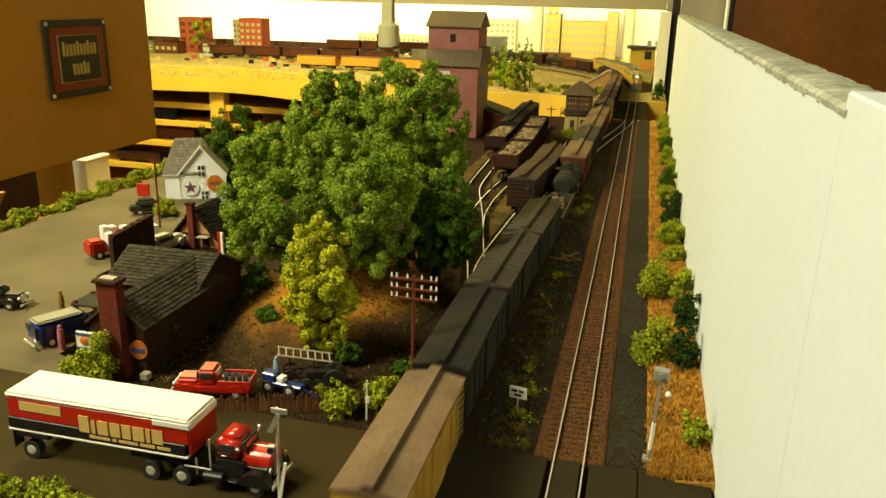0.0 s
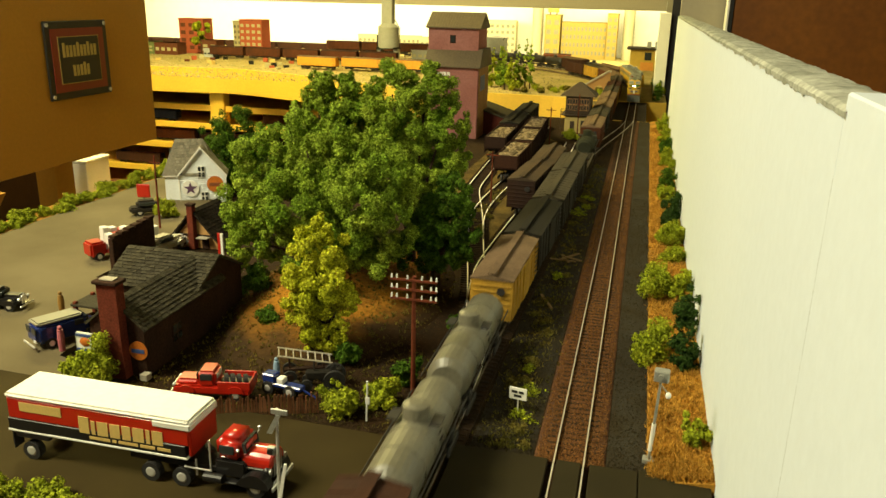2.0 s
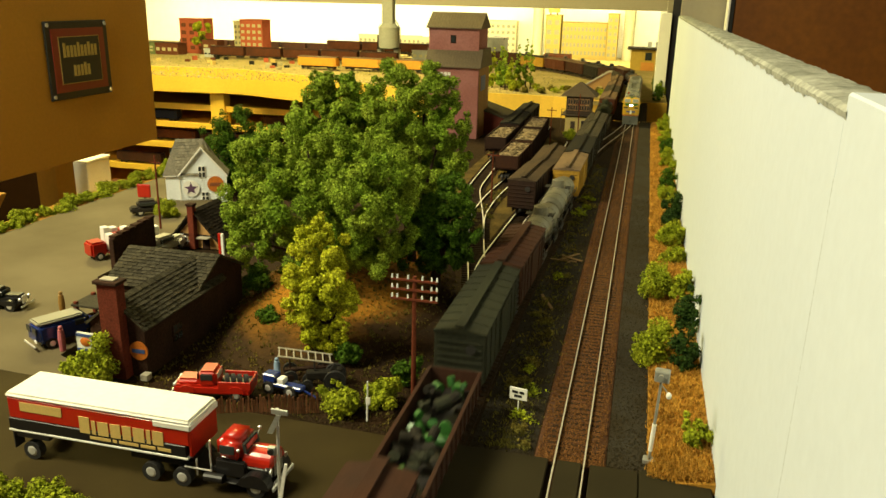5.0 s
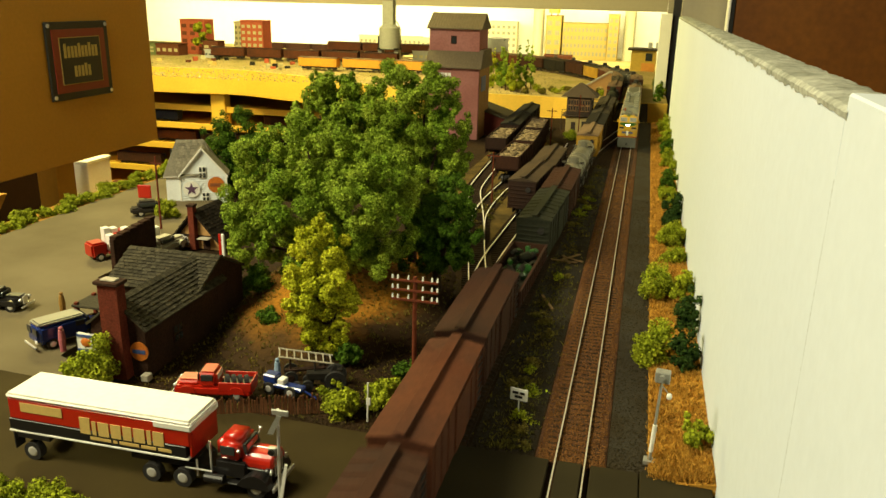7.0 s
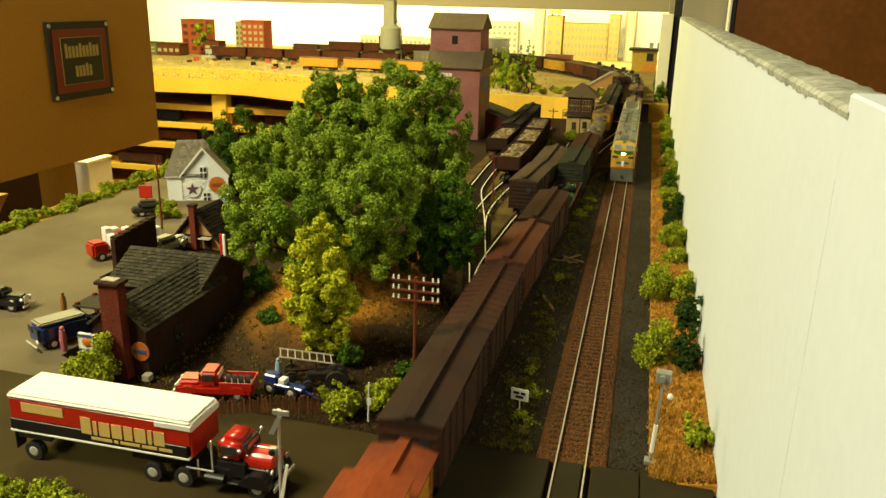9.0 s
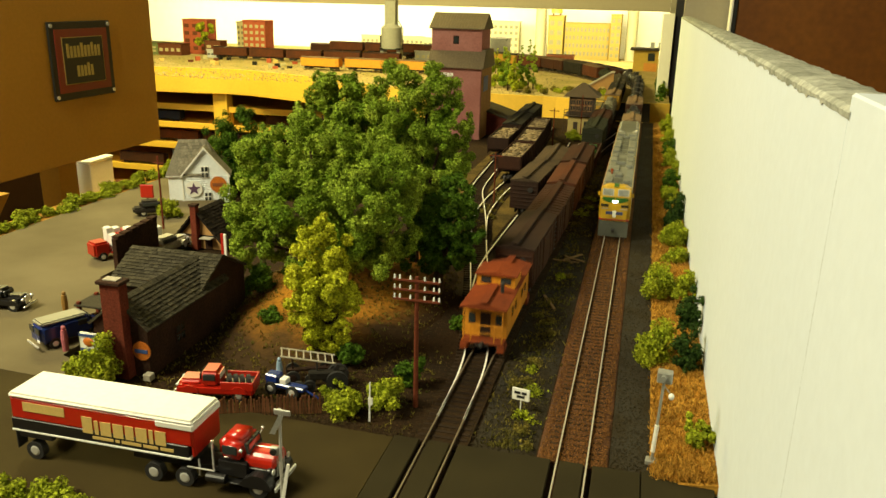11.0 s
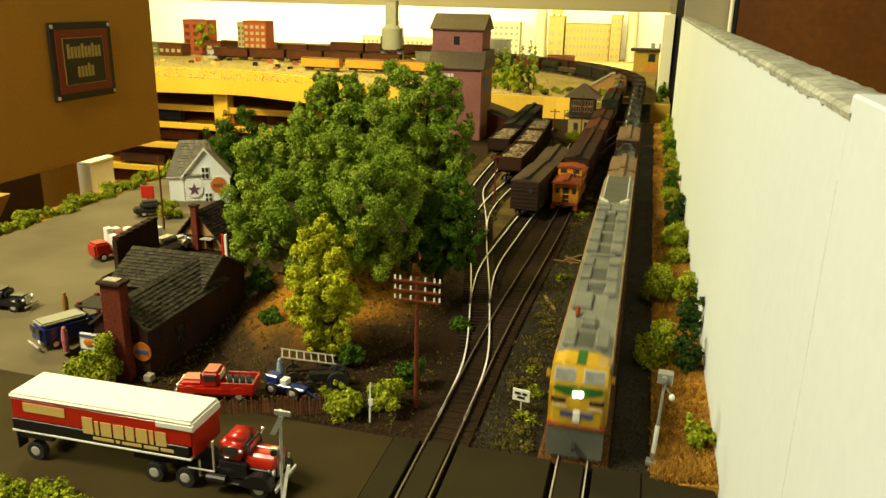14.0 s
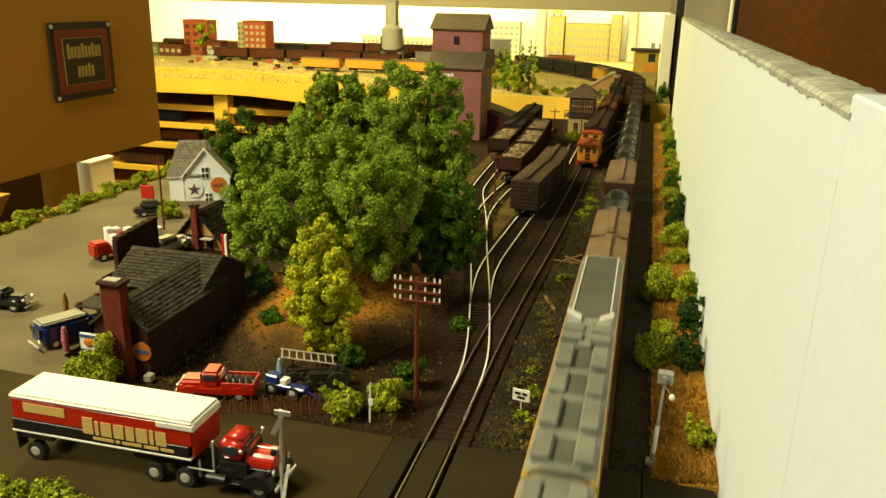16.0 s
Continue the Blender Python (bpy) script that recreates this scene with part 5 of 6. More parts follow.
# ---- white house with painted signs ----
PALEBLUE = material("white_siding", (0.76, 0.80, 0.80), 0.6, var=0.06, grain=300, bump=0.05)
GREYSHINGLE = material("grey_shingle", (0.20, 0.18, 0.13), 0.9, var=0.2, grain=500, bump=0.3, island=0.25)
house = thing("white_house", -538, 892, -4, 27, "white house with a front gable, grey roof and painted round signs", "house")
part("main_wall", box(-46, 20, 3, 64, 0, 37.5, 0.3), PALEBLUE, house)
roof_b = bmesh.new()
hip = [roof_b.verts.new(c) for c in ((-49, 0, 36.5), (22, 0, 36.5), (22, 67, 36.5), (-49, 67, 36.5), (-33, 33, 77), (2, 33, 77))]
for ids in ((0, 1, 5, 4), (1, 2, 5), (2, 3, 4, 5), (3, 0, 4), (3, 2, 1, 0)):
    roof_b.faces.new([hip[i] for i in ids])
part("main_roof", roof_b, GREYSHINGLE, house)
shingles(house, (-33, 32.5, 77.3), (35, 0, 0), (0, -33.5, -40.5), 10, 12, GREYSHINGLE, 17)
gable(house, -28.5, 28.5, 0, 33, 37, 70, "y", PALEBLUE, GREYSHINGLE, 2.5, 15, 4)
for k in range(13):
    part("clapboard", box(-28.8, 28.8, -0.5, 0, 2 + k * 2.7, 2.6 + k * 2.7), PALEBLUE, house)
window(house, "y", -0.5, -0.4, 33, 9, 15, -1)
window(house, "y", 2, -0.4, 3, 9, 11, -1)
for s in (-1, 1):
    part("rake_board", loft([(s * 31, 33.2), (s * 31, 36.0), (0, 73), (0, 70)], -3.4, -2.4), WHITE, house)
    part("corner_board", box(s * 28.6 - 0.9, s * 28.6 + 0.9, -0.9, 0.2, 0, 36), WHITE, house)
part("eave_board", box(-48.5, -29, 0.4, 1.4, 34.6, 36.6), WHITE, house)
medal = thing("star_sign", -551.0, 884.4, 15, 27, "round white sign with a dark five-pointed star", "sign")
part("disc", rod((0, 0, 0), (0, -1, 0), 10.5, seg=30), WHITE, medal)
star = bmesh.new()
ring = [star.verts.new((math.sin(math.pi * k / 5) * (8.6 if k % 2 == 0 else 3.5), -1.4, math.cos(math.pi * k / 5) * (8.6 if k % 2 == 0 else 3.5))) for k in range(10)]
star.faces.new(ring)
ret = bmesh.ops.extrude_face_region(star, geom=star.faces[:])
bmesh.ops.translate(star, vec=(0, 0.6, 0), verts=[v for v in ret["geom"] if isinstance(v, bmesh.types.BMVert)])
part("star", star, material("star_purple", (0.12, 0.06, 0.12), 0.5, bump=0), medal)
round_sign("round_sign", -523.6, 898.3, 20, 27, 10.3, ORANGE, material("sign_brown", (0.25, 0.08, 0.03), 0.5, bump=0), "round orange sign with a dark bar on the white house")

# street pole, red sign board, pump
rp = thing("street_pole", -516, 760, -1, 0, "thin red-brown street pole", "pole")
part("pole", rod((0, 0, 0), (0, 0, 84), 1.2, 0.9), BRICKRED, rp)
part("arm", rod((-7, 0, 76), (7, 0, 76), 0.6), BRICKRED, rp)
board = thing("red_sign", -588, 838, -1, 10, "small red sign board on a post", "sign")
part("board", box(-8.5, 8.5, -1, 1, 12, 29, 1), TRUCKRED, board)
part("post", rod((0, 1, 0), (0, 1, 14), 1), BLACK, board)
pole2 = thing("street_pole", -590, 905, -1, 0, "thin dark street pole by the house", "pole")
part("pole", rod((0, 0, 0), (0, 0, 62), 1.1), BLACK, pole2)

# ---- trackside posts ----
POLERED = material("red_brown_pole", (0.13, 0.032, 0.014), 0.8, var=0.2, grain=500, bump=0.2)
INSUL = material("insulator_white", (0.75, 0.75, 0.68), 0.3, var=0.05, bump=0)
tp = thing("telegraph_pole", -129, 454, -4, 0, "red-brown telegraph pole with three crossarms and white insulators", "pole")
part("pole", rod((0, 0, 0), (0, 0, 92), 1.7, 1.3, 10), POLERED, tp)
for z in (75.5, 82, 88.5):
    arm = part("crossarm", box(-15.5, 15.5, -1.8, -0.4, z, z + 1.6, 0.2), POLERED, tp)
    for x in (-14.5, -11, -4, 5.5, 11.5, 15):
        part("insulator", rod((x, -1.1, z + 1.6), (x, -1.1, z + 4.2), 0.75, 0.5, 8), INSUL, arm)
for k, (x, y) in enumerate(((-152, 1010), (-118, 1590), (-160, 1480), (-128, 1820))):
    far_pole = thing("line_pole", x - 30 * (k == 0), y, -4, 0, "slim red-brown line pole by the sidings", "pole")
    part("pole", rod((0, 0, 0), (0, 0, 70 + 14 * (k == 1)), 1.2, 0.9), POLERED, far_pole)
    part("crossarm", box(-9, 9, -1.2, 0, 64, 65.4), POLERED, far_pole)

mk = thing("marker_post", -152, 427, -4, 0, "thin white trackside marker post", "post")
part("post", rod((0, 0, 0), (0.6, 0, 28), 0.7, 0.5), WHITE, mk)
part("blade", box(-0.7, 2.2, -0.5, 0.5, 12, 17, 0.2), WHITE, mk)
warn = thing("warning_sign", -60.5, 466, -5, -10, "small white trackside notice board with dark lettering", "sign")
part("post", rod((0, 0.6, 0), (0, 0.6, 12), 0.5), WHITE, warn)
part("board", box(-6, 6, -0.5, 0.5, 10, 18.5, 0.2), WHITE, warn)
for z, ws in ((14.7, (4.0, 3.2)), (11.9, (5.2,))):
    x = -4.3 if len(ws) == 2 else -2.6
    for w in ws:
        part("letter_bar", box(x, x + w, -0.8, -0.5, z, z + 1.7), BLACK, warn)
        x += w + 1.1
SIGNALGREY = material("signal_grey", (0.34, 0.34, 0.30), 0.4, 0.4, var=0.12, bump=0.03)
sm = thing("signal_mast", 24, 428, -4, -6, "grey signal mast with a box head beside the track", "signal")
part("mast", rod((0, 0, 0), (2, 0, 54), 0.9, 0.8), SIGNALGREY, sm)
part("base", box(-3.5, 3.5, -3, 3, 0, 3, 0.4), SIGNALGREY, sm)
part("head", box(-2, 6.5, -3, 3, 54, 61, 0.6), SIGNALGREY, sm)
part("lens_hood", rod((2, -3, 58), (2, -5, 58), 1.6, seg=12), SIGNALGREY, sm)
part("bell", ball((7, -1, 46), 1.7, None, 2, (1, 1, 1.3)), WHITE, sm)
part("bell_bracket", rod((2, 0, 52), (7, -1, 47), 0.4), SIGNALGREY, sm)
part("sleeve", rod((0.2, 0, 8), (1, 0, 26), 1.3, seg=8), WHITE, sm)
cx = thing("crossing_signal", -163, 322, -0.6, 0, "silver crossing signal post with crossbuck", "signal")
part("post", rod((0, 0, 0), (1, 0, 60), 0.9), CHROME, cx)
part("base", box(-3, 3, -3, 3, 0, 4, 0.5), SIGNALGREY, cx)
part("crossbuck", box(-2, 7, -1, 0, 57, 60, 0.3), SIGNALGREY, cx)
part("crossbuck_arm", loft([(-4.5, 46), (-1.5, 46), (3.5, 57), (1.0, 57)], -1.6, -1), SIGNALGREY, cx)
lampu = part("lamp_unit", box(-5, -0.5, -1.2, 1.2, 33, 38, 0.5), SIGNALGREY, cx)
part("visor", rod((-2.8, -2.4, 35.6), (-2.8, -1, 35.6), 1.7, seg=12), BLACK, lampu)
part("gate_arm", loft([(0, 6), (2, 6), (6, 30), (4.5, 30)], -2.2, -1.4), WHITE, cx)

# ---- picket fence, junk yard, planks ----
fence = thing("picket_fence", 0, 0, -4, 0, "weathered brown picket fence with uneven slats", "fence")
FENCEWOOD = material("fence_wood", (0.19, 0.08, 0.036), 0.9, var=0.3, grain=600, bump=0.5, rand=0.4)
fa, fb = Vector((-248, 402, 0)), Vector((-186, 428, 0))
slat = None
for k in range(46):
    p = fa.lerp(fb, k / 45)
    if slat is None:
        slat = part("slat", box(-0.55, 0.55, -0.3, 0.3, 0, 14, 0.1), FENCEWOOD, fence).data
        ob = bpy.data.objects["slat"]
    else:
        ob = new("slat", slat)
        ob.parent = fence
    ob.matrix_world = Matrix.Translation((p.x * MM, p.y * MM, -0.004)) @ pose(0, 0, 0, 0, random.uniform(-6, 6), 22 + random.uniform(-9, 9)) @ Matrix.Diagonal((1, 1, random.uniform(0.8, 1.1), 1))
for z in (3.5, 8.5):
    part("fence_rail", rod(fa + Vector((0, 0.6, z)), fb + Vector((0, 0.6, z)), 0.45, seg=6), FENCEWOOD, fence)

trac = thing("old_tractor", -196, 462, -4, 20, "rusty dark farm tractor among the junk", "tractor")
part("engine", box(-12, 6, -3, 3, 7, 13, 0.8), CHARCOAL, trac)
part("seat", box(9, 13, -2.5, 2.5, 11, 15, 0.6), CHARCOAL, trac)
wheels(trac, [(8, -6), (8, 6)], 7.5, 3, CHARCOAL)
wheels(trac, [(-11, -4.5), (-11, 4.5)], 4, 2, CHARCOAL)
part("steering_column", rod((4, 0, 12), (8, 0, 18), 0.5), FRAME, trac)
part("exhaust", rod((-6, 0, 13), (-6, 0, 20), 0.6), FRAME, trac)
hay = thing("hay_wagon", -212, 471, -4, 25, "pale slatted hay wagon frame among the junk", "wagon")
for y in (-7, 7):
    part("side_beam", rod((-20, y, 22), (18, y, 14), 0.7), STONETRIM, hay)
for k in range(8):
    part("rack_slat", rod((-19 + k * 5, -7, 21.8 - k * 1.05), (-19 + k * 5, 7, 21.8 - k * 1.05), 0.5), STONETRIM, hay)
part("axle_beam", box(-16, 16, -2, 2, 7, 9, 0.3), DARKBROWN, hay)
for x in (-12, 12):
    part("upright", rod((x, 0, 8), (x, 0, 18), 0.7), DARKBROWN, hay)
wheels(hay, [(-12, -7), (-12, 7), (12, -7), (12, 7)], 5, 1.6, DARKBROWN)
cycle = thing("trailer_dolly", -219, 446, -4, -8, "small blue wheeled trailer with pale wheels", "trailer")
part("frame", box(-14, 16, -3.5, 3.5, 5, 8, 0.7), VANBLUE, cycle)
part("tongue", rod((15, 0, 6), (26, 0, 2), 0.8), VANBLUE, cycle)
part("box_body", box(-14, -4, -4, 4, 8, 14, 0.8), VANBLUE, cycle)
part("crate", box(-3, 2, -3, 3, 8, 12, 0.4), WHITE, cycle)
wheels(cycle, [(-9, -4.5), (-9, 4.5), (8, -4.5), (8, 4.5)], 4.4, 1.6, CHROME)
PLANK = material("pale_plank", (0.26, 0.16, 0.07), 0.85, var=0.25, grain=400, bump=0.3)
for k, (x, y, rz, ln) in enumerate(((-62, 800, 20, 26), (-58, 806, -35, 30), (-55, 796, 60, 24), (-64, 794, 85, 28), (-66, 668, 68, 34))):
    pl = thing("plank", x, y, -4, 90 - rz if k == 4 else rz, "pale loose timber lying between the tracks", "timber", "loose timbers")
    part("board", box(-1.3, 1.3, -ln / 2, ln / 2, 0.2 + 1.1 * (k % 3), 1.3 + 1.1 * (k % 3), 0.1), PLANK, pl)

# ---- trees, bushes, weeds ----


def tree(x, y, z, blobs, leaves, leaf, mat, label, seed, per=9, trunk=5.0, rel=0.36):
    t = thing("tree", x, y, z, 0, label, "tree")
    b = rod((0, 0, -2), (0, 0, 30), trunk, trunk * 0.7, 10)
    for bx, by, bz, rx, rz in blobs:
        rod((0, 0, 20), (bx * 0.5, by * 0.5, 20 + (bz - 20) * 0.6), trunk * 0.5, trunk * 0.3, 7, b)
        rod((bx * 0.5, by * 0.5, 20 + (bz - 20) * 0.6), (bx, by, bz), trunk * 0.3, trunk * 0.14, 6, b)
    part("trunk", b, BARK, t)
    v, f = leaf_cloud(sub_clumps(blobs, per, seed, rel), leaves, leaf, seed)
    raw("crown", v, f, mat, t)
    return t


tree(-258, 628, 4, [(-67, 12, 108, 31, 33), (-21, 7, 122, 30, 32), (32, -8, 116, 30, 32), (-71, -8, 70, 27, 30), (-20, -33, 89, 36, 36), (31, -33, 83, 35, 36), (57, -8, 100, 26, 28), (-58, -23, 44, 23, 26), (2, -38, 53, 29, 28),
                    (48, -28, 54, 26, 26), (63, -13, 68, 22, 26), (-78, -8, 48, 16, 20)], 200000, 1.8, LEAF_MID, "large leafy green tree with a broad crown", 11, 46, 5.0, 0.21)
tree(-203, 705, -4, [(-25, 15, 172, 27, 28), (8, 15, 178, 26, 28), (-8, 15, 146, 33, 33), (25, 15, 146, 23, 26), (-37, 15, 137, 25, 27), (14, 15, 110, 30, 32), (36, 15, 120, 16, 22), (-14, 15, 104, 30, 30), (10, 10, 78, 26, 26)], 110000, 2.0, LEAF_MID, "tall leafy green tree beside the tracks", 12, 46, 5.0, 0.21)
tree(-288, 735, -4, [(-5, 5, 164, 26, 27), (-23, 5, 146, 26, 27), (12, 5, 142, 29, 30), (0, 5, 120, 32, 32), (-30, 5, 122, 23, 26), (-20, 5, 172, 14, 18), (-5, 0, 92, 34, 30)], 80000, 2.2, LEAF_MID, "green tree behind the large tree", 13, 46, 5.0, 0.21)
# Darker leaves than its neighbours: the tree's backlit shade is in the colour.
tree(-166, 655, 4, [(12, -5, 81, 21, 22), (-8, -5, 60, 22, 24), (20, -5, 62, 19, 22), (6, -5, 40, 23, 22), (-18, -5, 38, 20, 22), (24, -5, 42, 13, 16)], 60000, 1.9, LEAF_DARK, "low dark green tree beside the siding", 14, 46, 5.0, 0.21)
tree(-549, 1000, -4, [(-28, 0, 40, 34, 40), (2, 0, 74, 30, 36), (-30, 0, 12, 30, 28), (4, 0, 18, 34, 34), (18, 0, 44, 32, 36)], 40000, 2.4, LEAF_DARK, "dark green tree behind the white house", 15, 34, 5.0, 0.24)
tree(-207, 503, 2, [(-7, 0, 95, 9, 12), (-16, 0, 81, 12, 14), (1, 0, 83, 11, 14), (-20, 0, 59, 14, 16), (3, 0, 62, 14, 16), (-8, 0, 47, 16, 17), (-24, 0, 36, 11, 12), (11, 0, 45, 11, 13), (-9, 0, 26, 14, 14), (-15, 0, 11, 9, 9), (0, 0, 9, 8, 9), (8, 0, 20, 8, 9)], 60000, 1.7, LEAF_LIGHT, "slender yellow-green young tree", 16, 26, 2.5, 0.30)


def bush(x, y, z, r, h, mat, label, seed, leaf=1.9, n=None):
    g = np.random.default_rng(seed)
    r, h = r * 1.12, h * 1.06
    blobs = [(g.uniform(-0.45, 0.45) * r, g.uniform(-0.45, 0.45) * r, h * g.uniform(0.25, 0.68), r * 0.6, h * 0.4) for _ in range(5)]
    v, f = leaf_cloud(sub_clumps(blobs, 10, seed, 0.42), n or int(300 * r), leaf, seed)
    v[:, 2] = np.maximum(v[:, 2], -0.5)
    ob = tagged(raw("bush", v, f, mat), label, "bush", "bushes")
    ob.matrix_world = pose(x * MM, y * MM, z * MM)
    return ob


YEL, DRK = "yellow-green bush of coarse foliage", "dark green shrub against the white divider"
for k, (x, y, r, h, m) in enumerate((
        (50, 1700, 15, 38, LEAF_BUSH), (49, 1560, 13, 26, LEAF_BUSH), (51, 1440, 13, 30, LEAF_DARK), (49, 1330, 14, 34, LEAF_BUSH), (52, 1240, 12, 32, LEAF_BUSH),
        (47, 1150, 14, 36, LEAF_DARK), (46, 1070, 15, 32, LEAF_BUSH), (51, 985, 13, 46, LEAF_SHADE), (44, 950, 12, 22, LEAF_SHADE), (46, 870, 16, 32, LEAF_BUSH),
        (48, 815, 13, 18, LEAF_BUSH), (34, 710, 20, 34, LEAF_BUSH), (51, 690, 9, 34, LEAF_BUSH), (27, 575, 17, 28, LEAF_BUSH), (50, 610, 11, 48, LEAF_SHADE),
        (47, 560, 12, 40, LEAF_SHADE), (50, 445, 8, 22, LEAF_BUSH),
        (-172, 430, 14, 17, LEAF_BUSH), (-150, 446, 13, 20, LEAF_BUSH), (-142, 480, 9, 20, LEAF_DARK), (-346, 424, 17, 30, LEAF_BUSH), (-362, 418, 10, 16, LEAF_BUSH),
        (-276, 540, 12, 18, LEAF_DARK), (-318, 600, 15, 34, LEAF_DARK), (-300, 640, 14, 26, LEAF_DARK), (-536, 806, 13, 24, LEAF_BUSH), (-282, 293, 11, 15, LEAF_BUSH),
        (-268, 291, 10, 13, LEAF_BUSH), (-308, 288, 12, 14, LEAF_BUSH), (-190, 296, 6, 6, LEAF_BUSH), (-325, 284, 10, 10, LEAF_BUSH), (-250, 284, 9, 8, LEAF_BUSH),
        (-125, 1545, 16, 14, LEAF_BUSH), (-104, 1610, 10, 10, LEAF_BUSH), (-192, 500, 9, 16, LEAF_DARK), (-235, 535, 10, 16, LEAF_DARK), (-130, 590, 8, 10, LEAF_DARK))):
    bush(x, y, -3, r, h, m, DRK if m in (LEAF_SHADE, LEAF_DARK) else YEL, 100 + k)
for k in range(26):
    y = 560 + k * 19
    bush(-676 + 6 * math.sin(k * 1.7), y, -4, 9 + 3 * ((k * 7) % 5) / 4, 11 + 5 * ((k * 3) % 4) / 3, LEAF_BUSH, "low yellow-green hedge clump along the layout's edge", 200 + k, 2.2, 1800)
setting("edge_strip", box(-700, -655, 430, 1080, -5, -1.5, 0.5), STRAW, "straw-coloured strip along the layout's edge", "verge")

# the ochre hillside under the trees
gx, gy = np.meshgrid(np.linspace(-350, -120, 70), np.linspace(440, 830, 90), indexing="ij")


def hill_z(x, y):
    e = np.clip(1 - (((x + 246) / 96) ** 2 + ((y - 640) / 172) ** 2), 0, 1)
    return -6.5 + 24 * e ** 0.8


gz = hill_z(gx, gy)
gz = gz + np.array([[noise.noise((a * 0.03, b * 0.03, 1)) * 2.2 + noise.noise((a * 0.12, b * 0.12, 2)) * 0.8 for a, b in zip(r, s)] for r, s in zip(gx, gy)]) * (gz > -6)
idx = np.arange(gx.size).reshape(gx.shape)
hill_faces = np.stack([idx[:-1, :-1], idx[1:, :-1], idx[1:, 1:], idx[:-1, 1:]], -1).reshape(-1, 4)
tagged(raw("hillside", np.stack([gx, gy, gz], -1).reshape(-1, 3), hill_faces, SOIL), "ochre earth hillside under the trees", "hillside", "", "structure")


def tufts(name, n, place, tall, mat, label, seed, blades=5):
    """Grass blades in tufts as one heap; place(g, n) gives the feet."""
    g = np.random.default_rng(seed)
    feet = np.repeat(place(g, n), blades, axis=0)
    k = len(feet)
    ang = g.uniform(0, 2 * np.pi, k)
    w = 0.32 + 0.3 * g.random(k)
    side = np.stack([np.cos(ang), np.sin(ang), np.zeros(k)], 1) * w[:, None]
    lean = np.stack([g.normal(scale=0.45, size=k), g.normal(scale=0.45, size=k), np.ones(k)], 1) * (tall * (0.5 + 0.8 * g.random(k)))[:, None]
    base = feet + g.normal(scale=(0.9, 0.9, 0), size=(k, 3))
    v = np.stack([base - side, base + side, base + lean], 1).reshape(-1, 3)
    return tagged(raw(name, v, np.arange(k * 3).reshape(-1, 3), mat), label, "grass", "", "stuff")


def on_verge(g, n):
    y = 408 + 1350 * g.random(n) ** 1.7
    x = g.uniform(24, 59, n)
    return np.stack([x, y, np.interp(x, [24, 40, 60], [-2.6, -0.6, 1.9])], 1)


def on_hill(g, n):
    x, y = g.uniform(-335, -150, n), g.uniform(455, 720, n)
    return np.stack([x, y, hill_z(x, y)], 1)


def on_middle(g, n):
    y = 420 + 900 * g.random(n) ** 1.5
    x = g.normal(-62, 9, n)
    return np.stack([x, y, np.full(n, -4.5)], 1)


tufts("verge_grass", 7000, on_verge, 3.2, STRAWTUFT, "straw-coloured grass fibres on the verge", 31)
tufts("hill_grass", 1800, on_hill, 2.2, LEAF_DRY, "dry weeds on the ochre hillside", 32)
tufts("track_weeds", 1500, on_middle, 2.6, LEAF_DRY, "sparse dry weeds between the tracks", 33, 4)
g2 = np.random.default_rng(77)
for k in range(26):
    y = 425 + 780 * g2.random() ** 1.2
    bush(-62 + g2.normal() * 9, y, -4.6, 4 + 5 * g2.random(), 2.5 + 3.5 * g2.random(), LEAF_DRY if k % 3 else LEAF_BUSH, "low tuft of olive weeds between the tracks", 300 + k, 1.6, 260)
for k in range(12):
    bush(-165 - 16 * g2.random() - 5 * (k % 3), 780 + k * 26, -4.6, 7 + 4 * g2.random(), 3 + 2 * g2.random(), LEAF_DRY, "low tuft of olive weeds beside the siding", 340 + k, 1.8, 300)
setting("siding_ground", slab([(-130, 850), (-110, 1450), (-250, 1700), (-260, 1000), (-190, 800)], -5, -4.2), SIDINGTURF, "olive-brown ground between the sidings", "ground")

# ---- grain elevator, shed, signal tower ----
PINK = material("pink_siding", (0.36, 0.16, 0.14), 0.85, var=0.14, grain=300, bump=0.2, tint=(0.28, 0.11, 0.09), blotch=14)
ROOFBROWN = material("brown_tin_roof", (0.13, 0.095, 0.045), 0.7, var=0.2, grain=300, bump=0.15, tint=(0.10, 0.07, 0.035), blotch=16)
ORANGEWALL = material("side_wall_ochre", (0.34, 0.19, 0.08), 0.85, var=0.2, grain=300, bump=0.2)
el = thing("grain_elevator", -351, 1495, -5, 0, "tall faded pink grain elevator with stepped tin roofs", "grain elevator")
part("lower_wall", box(-52, 47, 0, 105, 0, 135, 0.5), PINK, el)
part("skirt_roof", loft([(-54, 134), (110, 134), (110, 136), (92, 168), (14, 168), (-7, 136), (-7, 134)][1:], -56, 52, "x"), ROOFBROWN, el)
part("upper_wall", box(-54, 44, 12, 92, 160, 208, 0.5), PINK, el)
part("top_roof", loft([(6, 205), (98, 205), (98, 207), (52, 234), (6, 207)], -58, 49, "x"), ROOFBROWN, el)
for k in range(20):
    part("roof_rib", loft([(-7, 136.2), (14, 168.2), (14, 169), (-7, 137)], -56 + k * 5.6, -55.2 + k * 5.6, "x"), ROOFBROWN, el)
    part("top_rib", loft([(6, 207.2), (52, 234.2), (52, 235), (6, 208)], -57 + k * 5.5, -56.2 + k * 5.5, "x"), ROOFBROWN, el)
window(el, "y", -6, 12, 178, 11, 15, -1, BRICKDARK, 1)
